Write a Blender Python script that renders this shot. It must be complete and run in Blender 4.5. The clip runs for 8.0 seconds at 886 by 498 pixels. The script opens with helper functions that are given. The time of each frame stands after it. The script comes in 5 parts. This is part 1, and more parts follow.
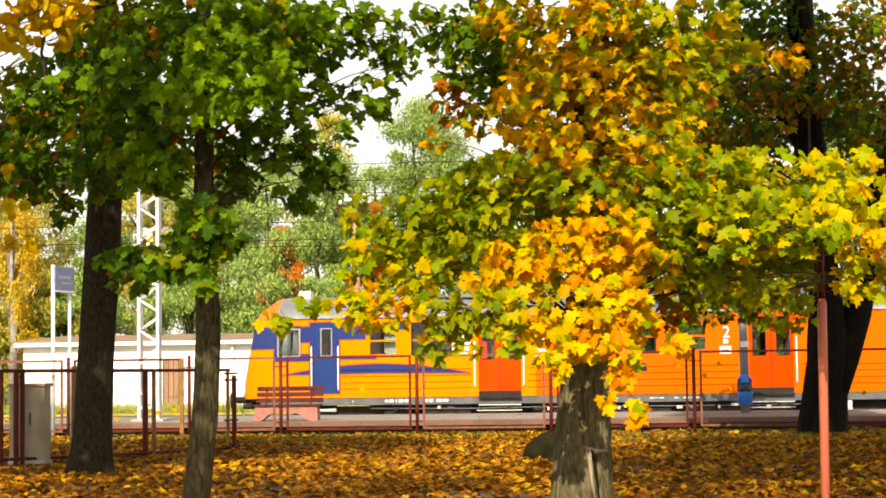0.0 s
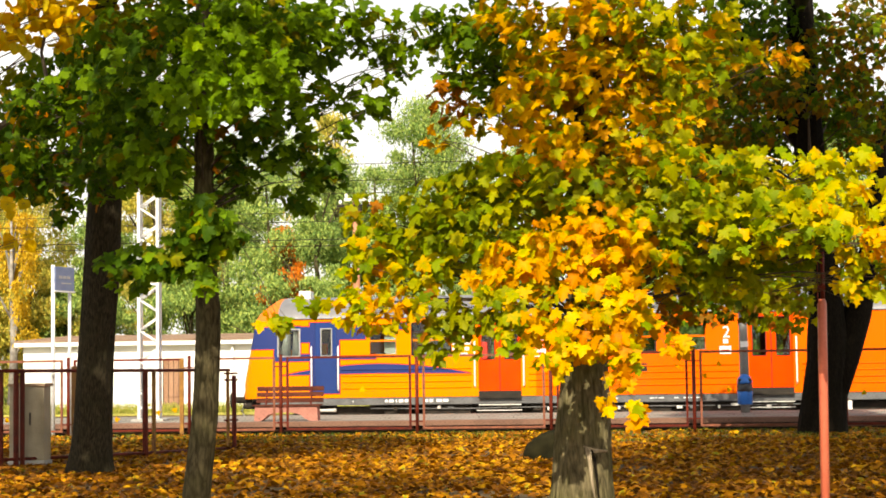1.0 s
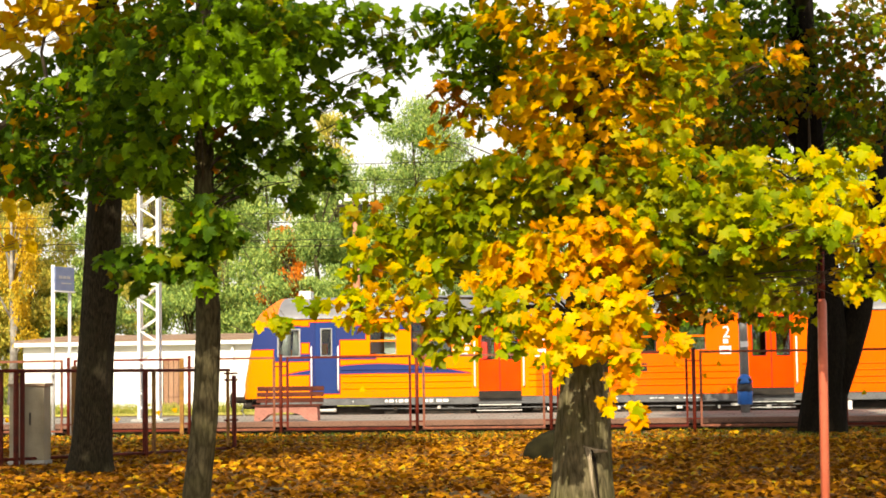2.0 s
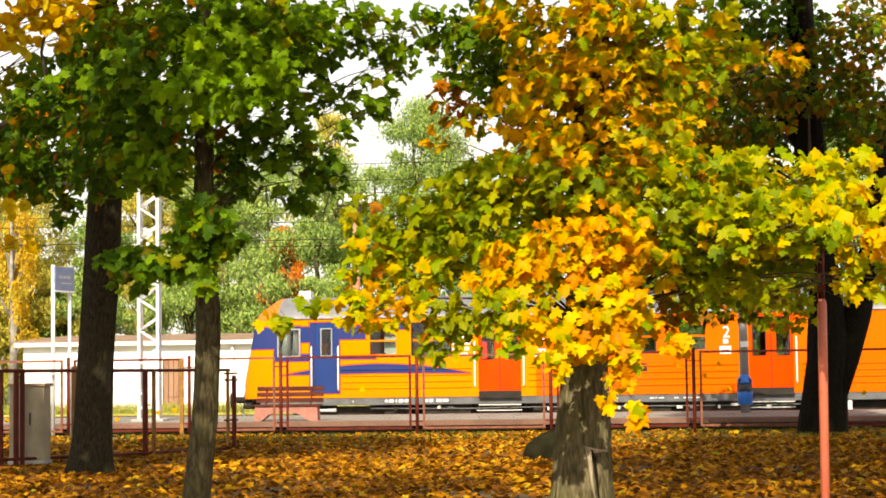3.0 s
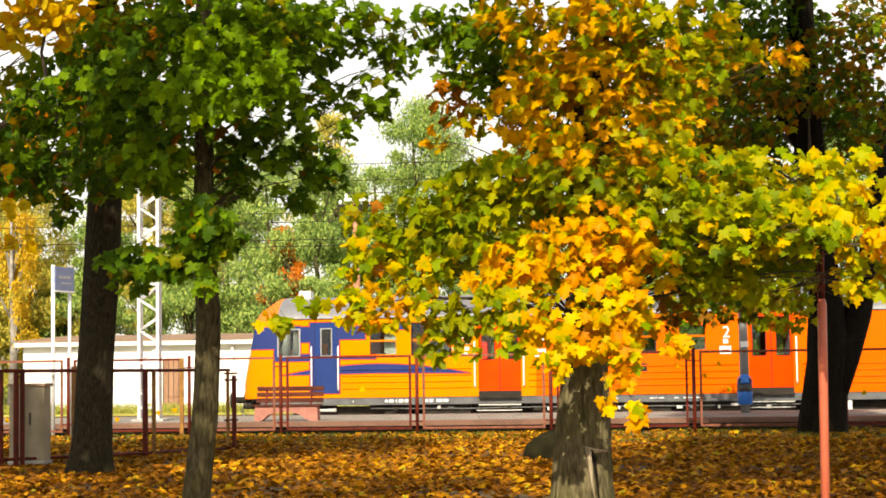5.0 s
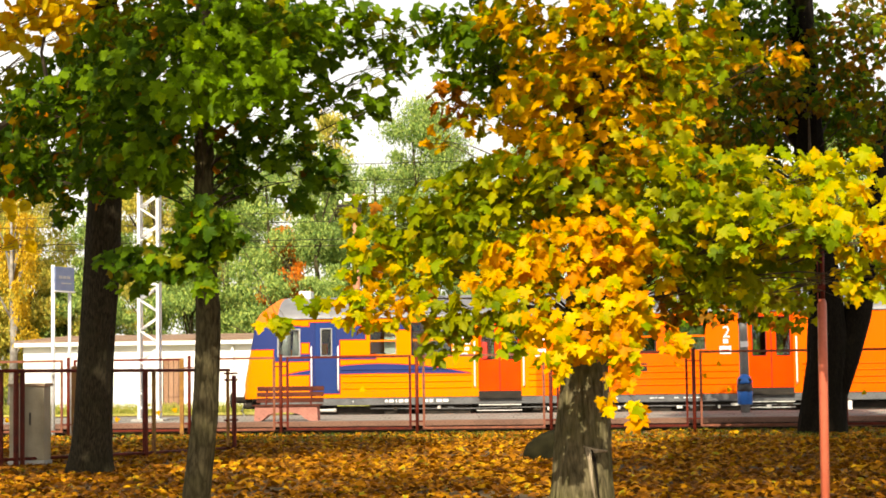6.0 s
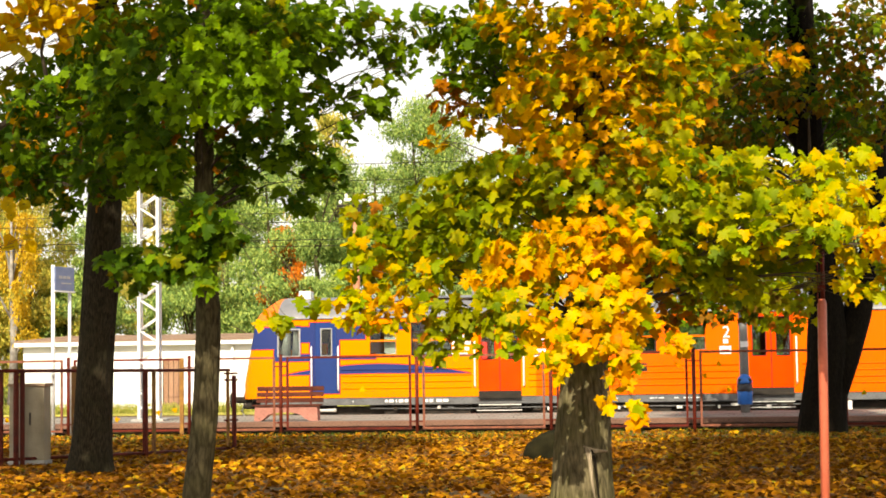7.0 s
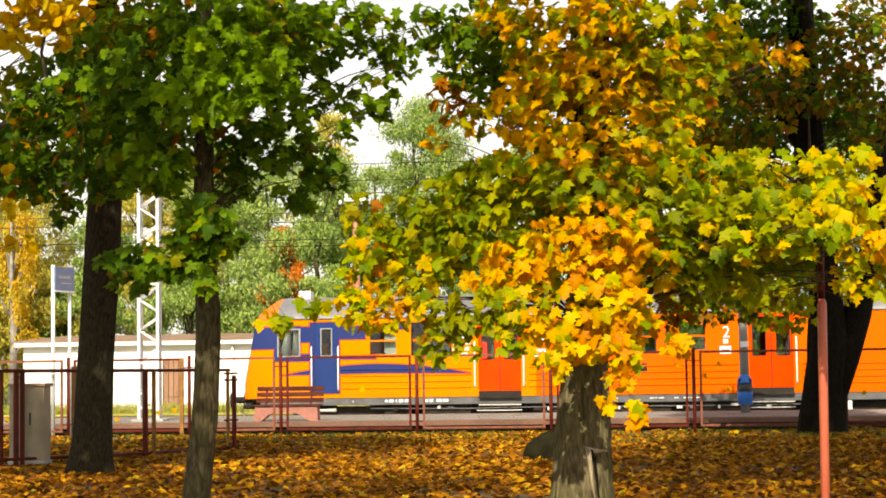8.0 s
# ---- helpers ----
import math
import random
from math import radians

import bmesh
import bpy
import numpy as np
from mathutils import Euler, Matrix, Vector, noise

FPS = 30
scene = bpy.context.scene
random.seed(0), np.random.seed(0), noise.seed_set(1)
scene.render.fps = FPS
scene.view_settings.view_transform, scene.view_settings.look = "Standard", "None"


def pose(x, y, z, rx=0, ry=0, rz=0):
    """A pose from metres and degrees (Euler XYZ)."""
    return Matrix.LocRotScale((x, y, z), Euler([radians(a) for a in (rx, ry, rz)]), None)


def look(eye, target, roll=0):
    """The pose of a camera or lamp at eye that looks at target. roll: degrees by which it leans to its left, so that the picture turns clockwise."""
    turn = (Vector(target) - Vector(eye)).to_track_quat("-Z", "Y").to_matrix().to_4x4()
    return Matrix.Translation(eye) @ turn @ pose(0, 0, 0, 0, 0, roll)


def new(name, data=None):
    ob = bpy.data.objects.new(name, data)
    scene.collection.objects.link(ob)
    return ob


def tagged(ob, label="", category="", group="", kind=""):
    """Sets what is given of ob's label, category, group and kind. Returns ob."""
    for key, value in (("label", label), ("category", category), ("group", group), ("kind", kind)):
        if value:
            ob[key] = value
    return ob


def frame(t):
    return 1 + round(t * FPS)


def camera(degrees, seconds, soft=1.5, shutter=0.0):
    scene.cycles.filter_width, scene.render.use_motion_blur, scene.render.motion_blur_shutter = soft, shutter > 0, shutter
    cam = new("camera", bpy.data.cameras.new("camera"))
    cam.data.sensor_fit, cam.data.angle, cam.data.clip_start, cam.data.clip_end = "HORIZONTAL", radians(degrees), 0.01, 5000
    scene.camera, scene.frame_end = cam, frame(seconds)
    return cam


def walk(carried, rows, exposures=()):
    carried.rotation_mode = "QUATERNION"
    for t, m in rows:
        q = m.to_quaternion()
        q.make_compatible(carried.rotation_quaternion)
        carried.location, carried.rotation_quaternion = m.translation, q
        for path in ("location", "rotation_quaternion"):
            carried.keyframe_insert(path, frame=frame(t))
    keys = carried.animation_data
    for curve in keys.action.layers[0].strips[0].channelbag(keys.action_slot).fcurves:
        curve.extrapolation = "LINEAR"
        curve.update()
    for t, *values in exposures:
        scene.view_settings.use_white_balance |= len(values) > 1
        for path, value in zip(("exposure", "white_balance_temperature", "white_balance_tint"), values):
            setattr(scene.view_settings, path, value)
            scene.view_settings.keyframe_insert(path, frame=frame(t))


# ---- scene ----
# ---- camera: stands still on the grass at eye height, long lens ----
cam = camera(28, 8.0, soft=1.75)
EYE = look((0, 0, 1.5), (0, 100, 8.147), -0.8)
walk(cam, [(0.0, EYE), (8.0, EYE)], exposures=[(t, e + 0.19, 7350, 10) for t, e in ((0.0, 0.40), (1.5, 0.42), (3.0, 0.46), (3.5, 0.46), (4.0, 0.39), (4.5, 0.38), (6.0, 0.40), (7.0, 0.42), (7.5, 0.44), (8.0, 0.27))])

# ---- world and sun ----
SUN_EL, SUN_AZ = radians(40), radians(190)
SUN = Vector((math.sin(SUN_AZ) * math.cos(SUN_EL), math.cos(SUN_AZ) * math.cos(SUN_EL), math.sin(SUN_EL)))
world = bpy.data.worlds.new("sky")
scene.world = world
world.use_nodes = True
sky = world.node_tree.nodes.new("ShaderNodeTexSky")
sky.sky_type, sky.sun_disc, sky.sun_elevation, sky.sun_rotation = "NISHITA", False, SUN_EL, SUN_AZ
sky.dust_density, sky.air_density = 3.0, 1.0
wt = world.node_tree
cloud_at, cloud, veil, haze = (wt.nodes.new(k) for k in ("ShaderNodeTexCoord", "ShaderNodeTexNoise", "ShaderNodeMapRange", "ShaderNodeMix"))
cloud.inputs["Scale"].default_value, cloud.inputs["Detail"].default_value = 2.6, 7
veil.inputs["From Min"].default_value, veil.inputs["From Max"].default_value = 0.30, 0.62
veil.inputs["To Min"].default_value, veil.inputs["To Max"].default_value = 0.45, 0.95
haze.data_type = "RGBA"
haze.inputs[7].default_value = (10.5, 10.5, 10.5, 1)
wt.links.new(cloud_at.outputs["Generated"], cloud.inputs["Vector"])
wt.links.new(cloud.outputs["Fac"], veil.inputs["Value"])
# thin veil, thickest near the horizon
height, thin, share = (wt.nodes.new(k) for k in ("ShaderNodeSeparateXYZ", "ShaderNodeMapRange", "ShaderNodeMath"))
wt.links.new(cloud_at.outputs["Generated"], height.inputs[0])
thin.inputs["From Min"].default_value, thin.inputs["From Max"].default_value = 0.25, 0.65
thin.inputs["To Min"].default_value, thin.inputs["To Max"].default_value = 1.0, 0.12
share.operation = "MULTIPLY"
wt.links.new(height.outputs["Z"], thin.inputs["Value"])
wt.links.new(veil.outputs[0], share.inputs[0])
wt.links.new(thin.outputs[0], share.inputs[1])
wt.links.new(share.outputs[0], haze.inputs["Factor"])
wt.links.new(sky.outputs[0], haze.inputs[6])
wt.links.new(haze.outputs[2], wt.nodes["Background"].inputs[0])
world.node_tree.nodes["Background"].inputs[1].default_value = 0.10
lamp = bpy.data.lights.new("sun", "SUN")
lamp.energy, lamp.angle, lamp.color = 5.0, radians(0.53), (1.0, 0.93, 0.80)
new("sun", lamp).matrix_world = look(SUN * 200, (0, 0, 0))


# ---- materials ----
def nodes_of(name):
    m = bpy.data.materials.new(name)
    m.use_nodes = True
    return m, m.node_tree.nodes, m.node_tree.links, m.node_tree.nodes["Principled BSDF"]


def ramp_node(nt, stops):
    r = nt.new("ShaderNodeValToRGB")
    el = r.color_ramp.elements
    while len(el) < len(stops):
        el.new(0.5)
    for e, (p, c) in zip(el, stops):
        e.position, e.color = p, (*c, 1)
    return r


def surface(name, dark, light, scale=6.0, rough=0.6, bump=0.2, metal=0.0, fine=60.0, stretch=(1, 1, 1), spec=0.5):
    """Two scales of variation between two colours, with relief."""
    m, nt, ln, bsdf = nodes_of(name)
    co = nt.new("ShaderNodeTexCoord")
    mp = nt.new("ShaderNodeMapping")
    mp.inputs["Scale"].default_value = stretch
    ln.new(co.outputs["Object"], mp.inputs[0])
    big, small = nt.new("ShaderNodeTexNoise"), nt.new("ShaderNodeTexNoise")
    for n, s in ((big, scale), (small, fine)):
        ln.new(mp.outputs[0], n.inputs["Vector"])
        n.inputs["Scale"].default_value, n.inputs["Detail"].default_value = s, 5
    mix = nt.new("ShaderNodeMath")
    mix.operation = "MULTIPLY_ADD"
    ln.new(small.outputs["Fac"], mix.inputs[0])
    mix.inputs[1].default_value = 0.5
    ln.new(big.outputs["Fac"], mix.inputs[2])
    r = ramp_node(nt, [(0.5, dark), (0.95, light)])
    ln.new(mix.outputs[0], r.inputs[0])
    ln.new(r.outputs[0], bsdf.inputs["Base Color"])
    bsdf.inputs["Roughness"].default_value, bsdf.inputs["Metallic"].default_value = rough, metal
    bsdf.inputs["Specular IOR Level"].default_value = spec
    if bump:
        b = nt.new("ShaderNodeBump")
        b.inputs["Strength"].default_value, b.inputs["Distance"].default_value = bump, 0.02
        ln.new(mix.outputs[0], b.inputs["Height"])
        ln.new(b.outputs[0], bsdf.inputs["Normal"])
    return m


def leaf_material(name, stops, through_share=0.42, rough=0.5):
    """Thin leaf: colour by leaf at random, mottled, lets light through."""
    m, nt, ln, bsdf = nodes_of(name)
    info, geo = nt.new("ShaderNodeObjectInfo"), nt.new("ShaderNodeNewGeometry")
    add, wrap = nt.new("ShaderNodeMath"), nt.new("ShaderNodeMath")
    wrap.operation = "FRACT"
    ln.new(info.outputs["Random"], add.inputs[0])
    ln.new(geo.outputs["Random Per Island"], add.inputs[1])
    ln.new(add.outputs[0], wrap.inputs[0])
    co, no = nt.new("ShaderNodeTexCoord"), nt.new("ShaderNodeTexNoise")
    no.inputs["Scale"].default_value, no.inputs["Detail"].default_value = 14, 3
    ln.new(co.outputs["Object"], no.inputs["Vector"])
    mot = nt.new("ShaderNodeMath")
    mot.operation = "MULTIPLY_ADD"
    ln.new(no.outputs["Fac"], mot.inputs[0])
    mot.inputs[1].default_value = 0.5
    sub = nt.new("ShaderNodeMath")
    sub.operation = "SUBTRACT"
    ln.new(wrap.outputs[0], sub.inputs[0])
    sub.inputs[1].default_value = 0.25
    ln.new(sub.outputs[0], mot.inputs[2])
    # the blade's middle lags behind its rim in turning
    rim, lag = nt.new("ShaderNodeAttribute"), nt.new("ShaderNodeMath")
    rim.attribute_name, lag.operation = "rim", "MULTIPLY_ADD"
    ln.new(rim.outputs["Fac"], lag.inputs[0])
    lag.inputs[1].default_value = -0.16
    shift = nt.new("ShaderNodeMath")
    ln.new(mot.outputs[0], shift.inputs[0])
    shift.inputs[1].default_value = 0.08
    ln.new(shift.outputs[0], lag.inputs[2])
    r = ramp_node(nt, stops)
    ln.new(lag.outputs[0], r.inputs[0])
    ln.new(r.outputs[0], bsdf.inputs["Base Color"])
    bsdf.inputs["Roughness"].default_value, bsdf.inputs["Specular IOR Level"].default_value = rough, 0.07
    tr, mx = nt.new("ShaderNodeBsdfTranslucent"), nt.new("ShaderNodeMixShader")
    ln.new(r.outputs[0], tr.inputs[0])
    mx.inputs[0].default_value = through_share
    ln.new(bsdf.outputs[0], mx.inputs[1])
    ln.new(tr.outputs[0], mx.inputs[2])
    ln.new(mx.outputs[0], nt["Material Output"].inputs["Surface"])
    return m


GOLD, YEL, ORA, RUST = (0.66, 0.30, 0.003), (0.70, 0.42, 0.004), (0.56, 0.19, 0.003), (0.26, 0.095, 0.004)
LIM, GRN, DEEP, OLV = (0.36, 0.36, 0.004), (0.150, 0.255, 0.006), (0.075, 0.147, 0.005), (0.22, 0.21, 0.004)
LEAF = {
    "gold": leaf_material("leaf_gold", [(0.0, ORA), (0.2, GOLD), (0.6, YEL), (0.85, (0.60, 0.50, 0.004)), (1.0, LIM)]),
    "orange": leaf_material("leaf_orange", [(0.0, (0.58, 0.25, 0.003)), (0.3, (0.68, 0.34, 0.003)), (0.7, (0.72, 0.42, 0.003)), (1.0, LIM)]),
    "amber": leaf_material("leaf_amber", [(0.0, (0.62, 0.29, 0.003)), (0.3, (0.66, 0.38, 0.003)), (0.6, LIM), (1.0, (0.22, 0.30, 0.004))]),
    "lime": leaf_material("leaf_lime", [(0.0, YEL), (0.07, (0.48, 0.40, 0.004)), (0.35, (0.37, 0.37, 0.004)), (0.7, (0.27, 0.33, 0.004)), (1.0, (0.17, 0.26, 0.004))]),
    "limelight": leaf_material("leaf_limelight", [(0.0, (0.64, 0.41, 0.004)), (0.2, (0.52, 0.44, 0.004)), (0.6, (0.39, 0.41, 0.004)), (1.0, (0.25, 0.33, 0.004))]),
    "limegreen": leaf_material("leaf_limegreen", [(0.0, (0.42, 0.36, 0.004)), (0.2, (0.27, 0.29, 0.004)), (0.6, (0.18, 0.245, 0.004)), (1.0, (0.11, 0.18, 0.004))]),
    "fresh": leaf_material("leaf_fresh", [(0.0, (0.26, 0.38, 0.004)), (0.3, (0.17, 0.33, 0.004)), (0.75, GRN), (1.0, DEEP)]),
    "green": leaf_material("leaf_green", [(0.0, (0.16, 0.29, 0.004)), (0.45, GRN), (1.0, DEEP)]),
    # dark green that also carries the shade of inner, low and rear sprays
    "deepshade": leaf_material("leaf_deepshade", [(0.0, GRN), (0.35, DEEP), (0.9, (0.032, 0.085, 0.004)), (1.0, (0.16, 0.13, 0.004))]),
    "olive": leaf_material("leaf_olive", [(0.0, (0.5, 0.40, 0.004)), (0.12, (0.33, 0.34, 0.004)), (0.5, (0.24, 0.25, 0.004)), (0.85, (0.15, 0.21, 0.004)), (1.0, (0.22, 0.13, 0.005))]),
    "olivegreen": leaf_material("leaf_olivegreen", [(0.0, LIM), (0.3, OLV), (0.6, GRN), (1.0, DEEP)]),
    "brown": leaf_material("leaf_brown", [(0.0, ORA), (0.4, RUST), (0.8, OLV), (1.0, (0.10, 0.05, 0.01))]),
    # rusty leaves, with the old tree's crown shade darkening the colours
    "rust": leaf_material("leaf_rust_shaded", [(0.0, (0.42, 0.17, 0.004)), (0.12, (0.25, 0.11, 0.004)), (0.4, (0.15, 0.11, 0.004)), (0.7, (0.07, 0.085, 0.004)), (1.0, (0.045, 0.085, 0.004))]),
    "aspen": leaf_material("leaf_aspen", [(0.0, (0.66, 0.34, 0.008)), (0.5, (0.74, 0.45, 0.006)), (1.0, (0.55, 0.47, 0.02))]),
    "litter": leaf_material("leaf_litter", [(0.0, (0.10, 0.040, 0.006)), (0.38, (0.26, 0.092, 0.005)), (0.75, (0.47, 0.195, 0.006)), (0.95, (0.62, 0.34, 0.010)), (1.0, (0.30, 0.28, 0.02))], 0.2, 0.6),
    "far_green": leaf_material("leaf_far_green", [(0.0, (0.50, 0.58, 0.14)), (0.38, (0.28, 0.41, 0.105)), (1.0, (0.065, 0.145, 0.032))], 0.35),
    "far_yellow": leaf_material("leaf_far_yellow", [(0.0, (0.70, 0.56, 0.10)), (0.5, (0.48, 0.45, 0.08)), (1.0, (0.20, 0.25, 0.04))], 0.35),
    "far_gold": leaf_material("leaf_far_gold", [(0.0, (0.74, 0.52, 0.05)), (0.6, (0.66, 0.42, 0.025)), (1.0, (0.36, 0.24, 0.02))], 0.35),
    "rowan": leaf_material("leaf_rowan", [(0.0, (0.7, 0.16, 0.01)), (0.6, (0.6, 0.22, 0.02)), (1.0, (0.3, 0.12, 0.02))], 0.35),
}


def bark_material(name, dark, light, moss, cracks=0.75):
    """Furrowed bark: long plates with dark cracks, pale flecks, a green film in patches."""
    m, nt, ln, bsdf = nodes_of(name)
    co, mp = nt.new("ShaderNodeTexCoord"), nt.new("ShaderNodeMapping")
    mp.inputs["Scale"].default_value = (1, 1, 0.26)
    ln.new(co.outputs["Object"], mp.inputs[0])
    warp, plates, grain, film = (nt.new(k) for k in ("ShaderNodeTexNoise", "ShaderNodeTexVoronoi", "ShaderNodeTexNoise", "ShaderNodeTexNoise"))
    warp.inputs["Scale"].default_value, warp.inputs["Detail"].default_value = 9, 4
    ln.new(mp.outputs[0], warp.inputs["Vector"])
    bend = nt.new("ShaderNodeVectorMath")
    bend.operation = "MULTIPLY_ADD"
    ln.new(warp.outputs["Color"], bend.inputs[0])
    bend.inputs[1].default_value = (0.06, 0.06, 0.06)
    ln.new(mp.outputs[0], bend.inputs[2])
    plates.feature = "DISTANCE_TO_EDGE"
    plates.inputs["Scale"].default_value = 24
    ln.new(bend.outputs[0], plates.inputs["Vector"])
    grain.inputs["Scale"].default_value, grain.inputs["Detail"].default_value = 46, 6
    ln.new(bend.outputs[0], grain.inputs["Vector"])
    film.inputs["Scale"].default_value, film.inputs["Detail"].default_value = 3.2, 5
    ln.new(co.outputs["Object"], film.inputs["Vector"])
    crack = nt.new("ShaderNodeMapRange")
    crack.inputs["From Max"].default_value, crack.inputs["To Min"].default_value = 0.16, 1 - cracks
    ln.new(plates.outputs["Distance"], crack.inputs["Value"])
    r = ramp_node(nt, [(0.30, dark), (0.72, light)])
    ln.new(grain.outputs["Fac"], r.inputs[0])
    spread = nt.new("ShaderNodeMapRange")
    spread.inputs["From Min"].default_value, spread.inputs["From Max"].default_value, spread.inputs["To Max"].default_value = 0.45, 0.70, 0.7
    ln.new(film.outputs["Fac"], spread.inputs["Value"])
    green, dim = nt.new("ShaderNodeMix"), nt.new("ShaderNodeMix")
    green.data_type = dim.data_type = "RGBA"
    ln.new(spread.outputs[0], green.inputs["Factor"])
    ln.new(r.outputs[0], green.inputs[6])
    green.inputs[7].default_value = (*moss, 1)
    dim.inputs[6].default_value = (*(c * 0.35 for c in dark), 1)
    ln.new(crack.outputs[0], dim.inputs["Factor"])
    ln.new(green.outputs[2], dim.inputs[7])
    ln.new(dim.outputs[2], bsdf.inputs["Base Color"])
    tall = nt.new("ShaderNodeMath")
    tall.operation = "MULTIPLY_ADD"
    ln.new(grain.outputs["Fac"], tall.inputs[0])
    tall.inputs[1].default_value = 0.6
    ln.new(crack.outputs[0], tall.inputs[2])
    b = nt.new("ShaderNodeBump")
    b.inputs["Strength"].default_value, b.inputs["Distance"].default_value = 0.6, 0.015
    ln.new(tall.outputs[0], b.inputs["Height"])
    ln.new(b.outputs[0], bsdf.inputs["Normal"])
    bsdf.inputs["Roughness"].default_value, bsdf.inputs["Specular IOR Level"].default_value = 0.95, 0.1
    return m


BARK = bark_material("bark_grey_brown", (0.038, 0.031, 0.015), (0.185, 0.155, 0.085), (0.105, 0.10, 0.034), 0.32)
BARK_MID = bark_material("bark_brown", (0.032, 0.026, 0.014), (0.14, 0.115, 0.062), (0.095, 0.085, 0.035), 0.4)
# umber bark with the shade on the trunk mixed into its colour
BARK_UMBER_SHADED = bark_material("bark_umber_shaded", (0.012, 0.009, 0.005), (0.055, 0.045, 0.027), (0.032, 0.029, 0.015), 0.3)
# near-black: the old trunk's shade is put into the bark colour
BARK_DARK_SHADED = bark_material("bark_dark_shaded", (0.004, 0.003, 0.002), (0.020, 0.015, 0.009), (0.010, 0.009, 0.004), 0.6)
TWIG = surface("twig_brown", (0.03, 0.022, 0.015), (0.09, 0.065, 0.04), 20, 0.85, 0.3)
BIRCH = surface("bark_pale", (0.08, 0.07, 0.06), (0.35, 0.33, 0.29), 5, 0.85, 0.4)
SOIL = surface("leaf_mould_soil", (0.032, 0.022, 0.009), (0.13, 0.08, 0.02), 2.2, 0.95, 0.8, fine=22)
BALLAST = surface("ballast_stone", (0.10, 0.085, 0.07), (0.34, 0.30, 0.25), 3, 0.95, 1.0, fine=18)
PAVE = surface("platform_paving_grey", (0.14, 0.129, 0.112), (0.275, 0.258, 0.225), 1.6, 0.9, 0.3, fine=30)
KERB = surface("platform_kerb_red", (0.115, 0.058, 0.038), (0.205, 0.107, 0.070), 1.4, 0.85, 0.3, fine=24)
CONCRETE = surface("concrete_grey", (0.24, 0.235, 0.22), (0.44, 0.43, 0.40), 3, 0.85, 0.25)
RED = surface("red_oxide_paint", (0.045, 0.008, 0.005), (0.145, 0.021, 0.010), 5, 0.6, 0.15, spec=0.15)
REDLIGHT = surface("faded_red_paint", (0.46, 0.10, 0.055), (0.62, 0.16, 0.09), 4, 0.38, 0.1)
RUSTY = surface("rusty_yellow_paint", (0.12, 0.045, 0.01), (0.32, 0.15, 0.015), 5, 0.7, 0.2)
WIRE = surface("wire_dull", (0.02, 0.016, 0.013), (0.055, 0.042, 0.034), 12, 0.8, 0.1, 0.0, spec=0.1)
MASTPAINT = surface("mast_silver_paint", (0.55, 0.56, 0.57), (0.78, 0.79, 0.80), 2, 0.45, 0.1, 0.1)
WHITE = surface("white_paint", (0.70, 0.70, 0.69), (0.84, 0.84, 0.83), 2, 0.5, 0.05)
RENDERED = surface("white_render", (0.80, 0.80, 0.79), (0.88, 0.88, 0.87), 1.2, 0.9, 0.15, fine=40)
ROOFFELT = surface("roof_felt_brown", (0.16, 0.10, 0.065), (0.32, 0.21, 0.14), 1.5, 0.9, 0.2)
DOORWOOD = surface("door_brown", (0.22, 0.11, 0.06), (0.36, 0.20, 0.12), 3, 0.7, 0.2, stretch=(1, 1, 0.3))
CABINET = surface("cabinet_grey_beige", (0.26, 0.22, 0.145), (0.37, 0.32, 0.22), 3, 0.6, 0.08)
BLUE = surface("sign_blue", (0.11, 0.15, 0.27), (0.16, 0.21, 0.36), 3, 0.4, 0.03)
BINBLUE = surface("bin_blue", (0.012, 0.12, 0.48), (0.03, 0.19, 0.62), 4, 0.35, 0.05)
BLACKBAG = surface("bag_black", (0.012, 0.012, 0.014), (0.04, 0.04, 0.045), 14, 0.3, 0.5)
BENCHWOOD = surface("bench_slat_red", (0.045, 0.013, 0.008), (0.12, 0.034, 0.020), 6, 0.7, 0.2, stretch=(0.2, 1, 1), spec=0.12)
BENCHLEG = surface("bench_leg_pink", (0.27, 0.105, 0.08), (0.40, 0.17, 0.13), 4, 0.8, 0.2)
# mossy stone, darkened because the boulder should lie in shade
STONE = surface("boulder_mossy_shaded", (0.006, 0.006, 0.003), (0.022, 0.020, 0.009), 5, 0.95, 0.8, spec=0.05)
SKIRT = surface("train_skirt_grey", (0.065, 0.068, 0.072), (0.135, 0.138, 0.14), 2.5, 0.6, 0.08)
ROOF = surface("train_roof_grey", (0.12, 0.123, 0.132), (0.205, 0.208, 0.22), 1.5, 0.5, 0.08)
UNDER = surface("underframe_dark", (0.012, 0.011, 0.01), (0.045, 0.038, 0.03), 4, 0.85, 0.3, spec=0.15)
STEELPALE = surface("pale_steel", (0.58, 0.57, 0.53), (0.76, 0.75, 0.70), 4, 0.5, 0.1, 0.0)
DOORRED = surface("train_door_red_orange", (0.82, 0.042, 0.001), (0.90, 0.06, 0.001), 1.5, 0.5, 0.03, spec=0.06)
TRAINBLUE = surface("train_blue", (0.007, 0.030, 0.145), (0.012, 0.038, 0.17), 1.5, 0.4, 0.03, spec=0.25)
INTERIOR = surface("train_interior", (0.10, 0.10, 0.10), (0.22, 0.22, 0.2), 2, 0.8, 0.05)
RUBBER = surface("window_rubber", (0.012, 0.012, 0.012), (0.03, 0.03, 0.03), 8, 0.8, 0.05, spec=0.1)
WINFRAME = surface("window_frame_grey", (0.28, 0.29, 0.30), (0.42, 0.43, 0.44), 5, 0.4, 0.03, 0.5)
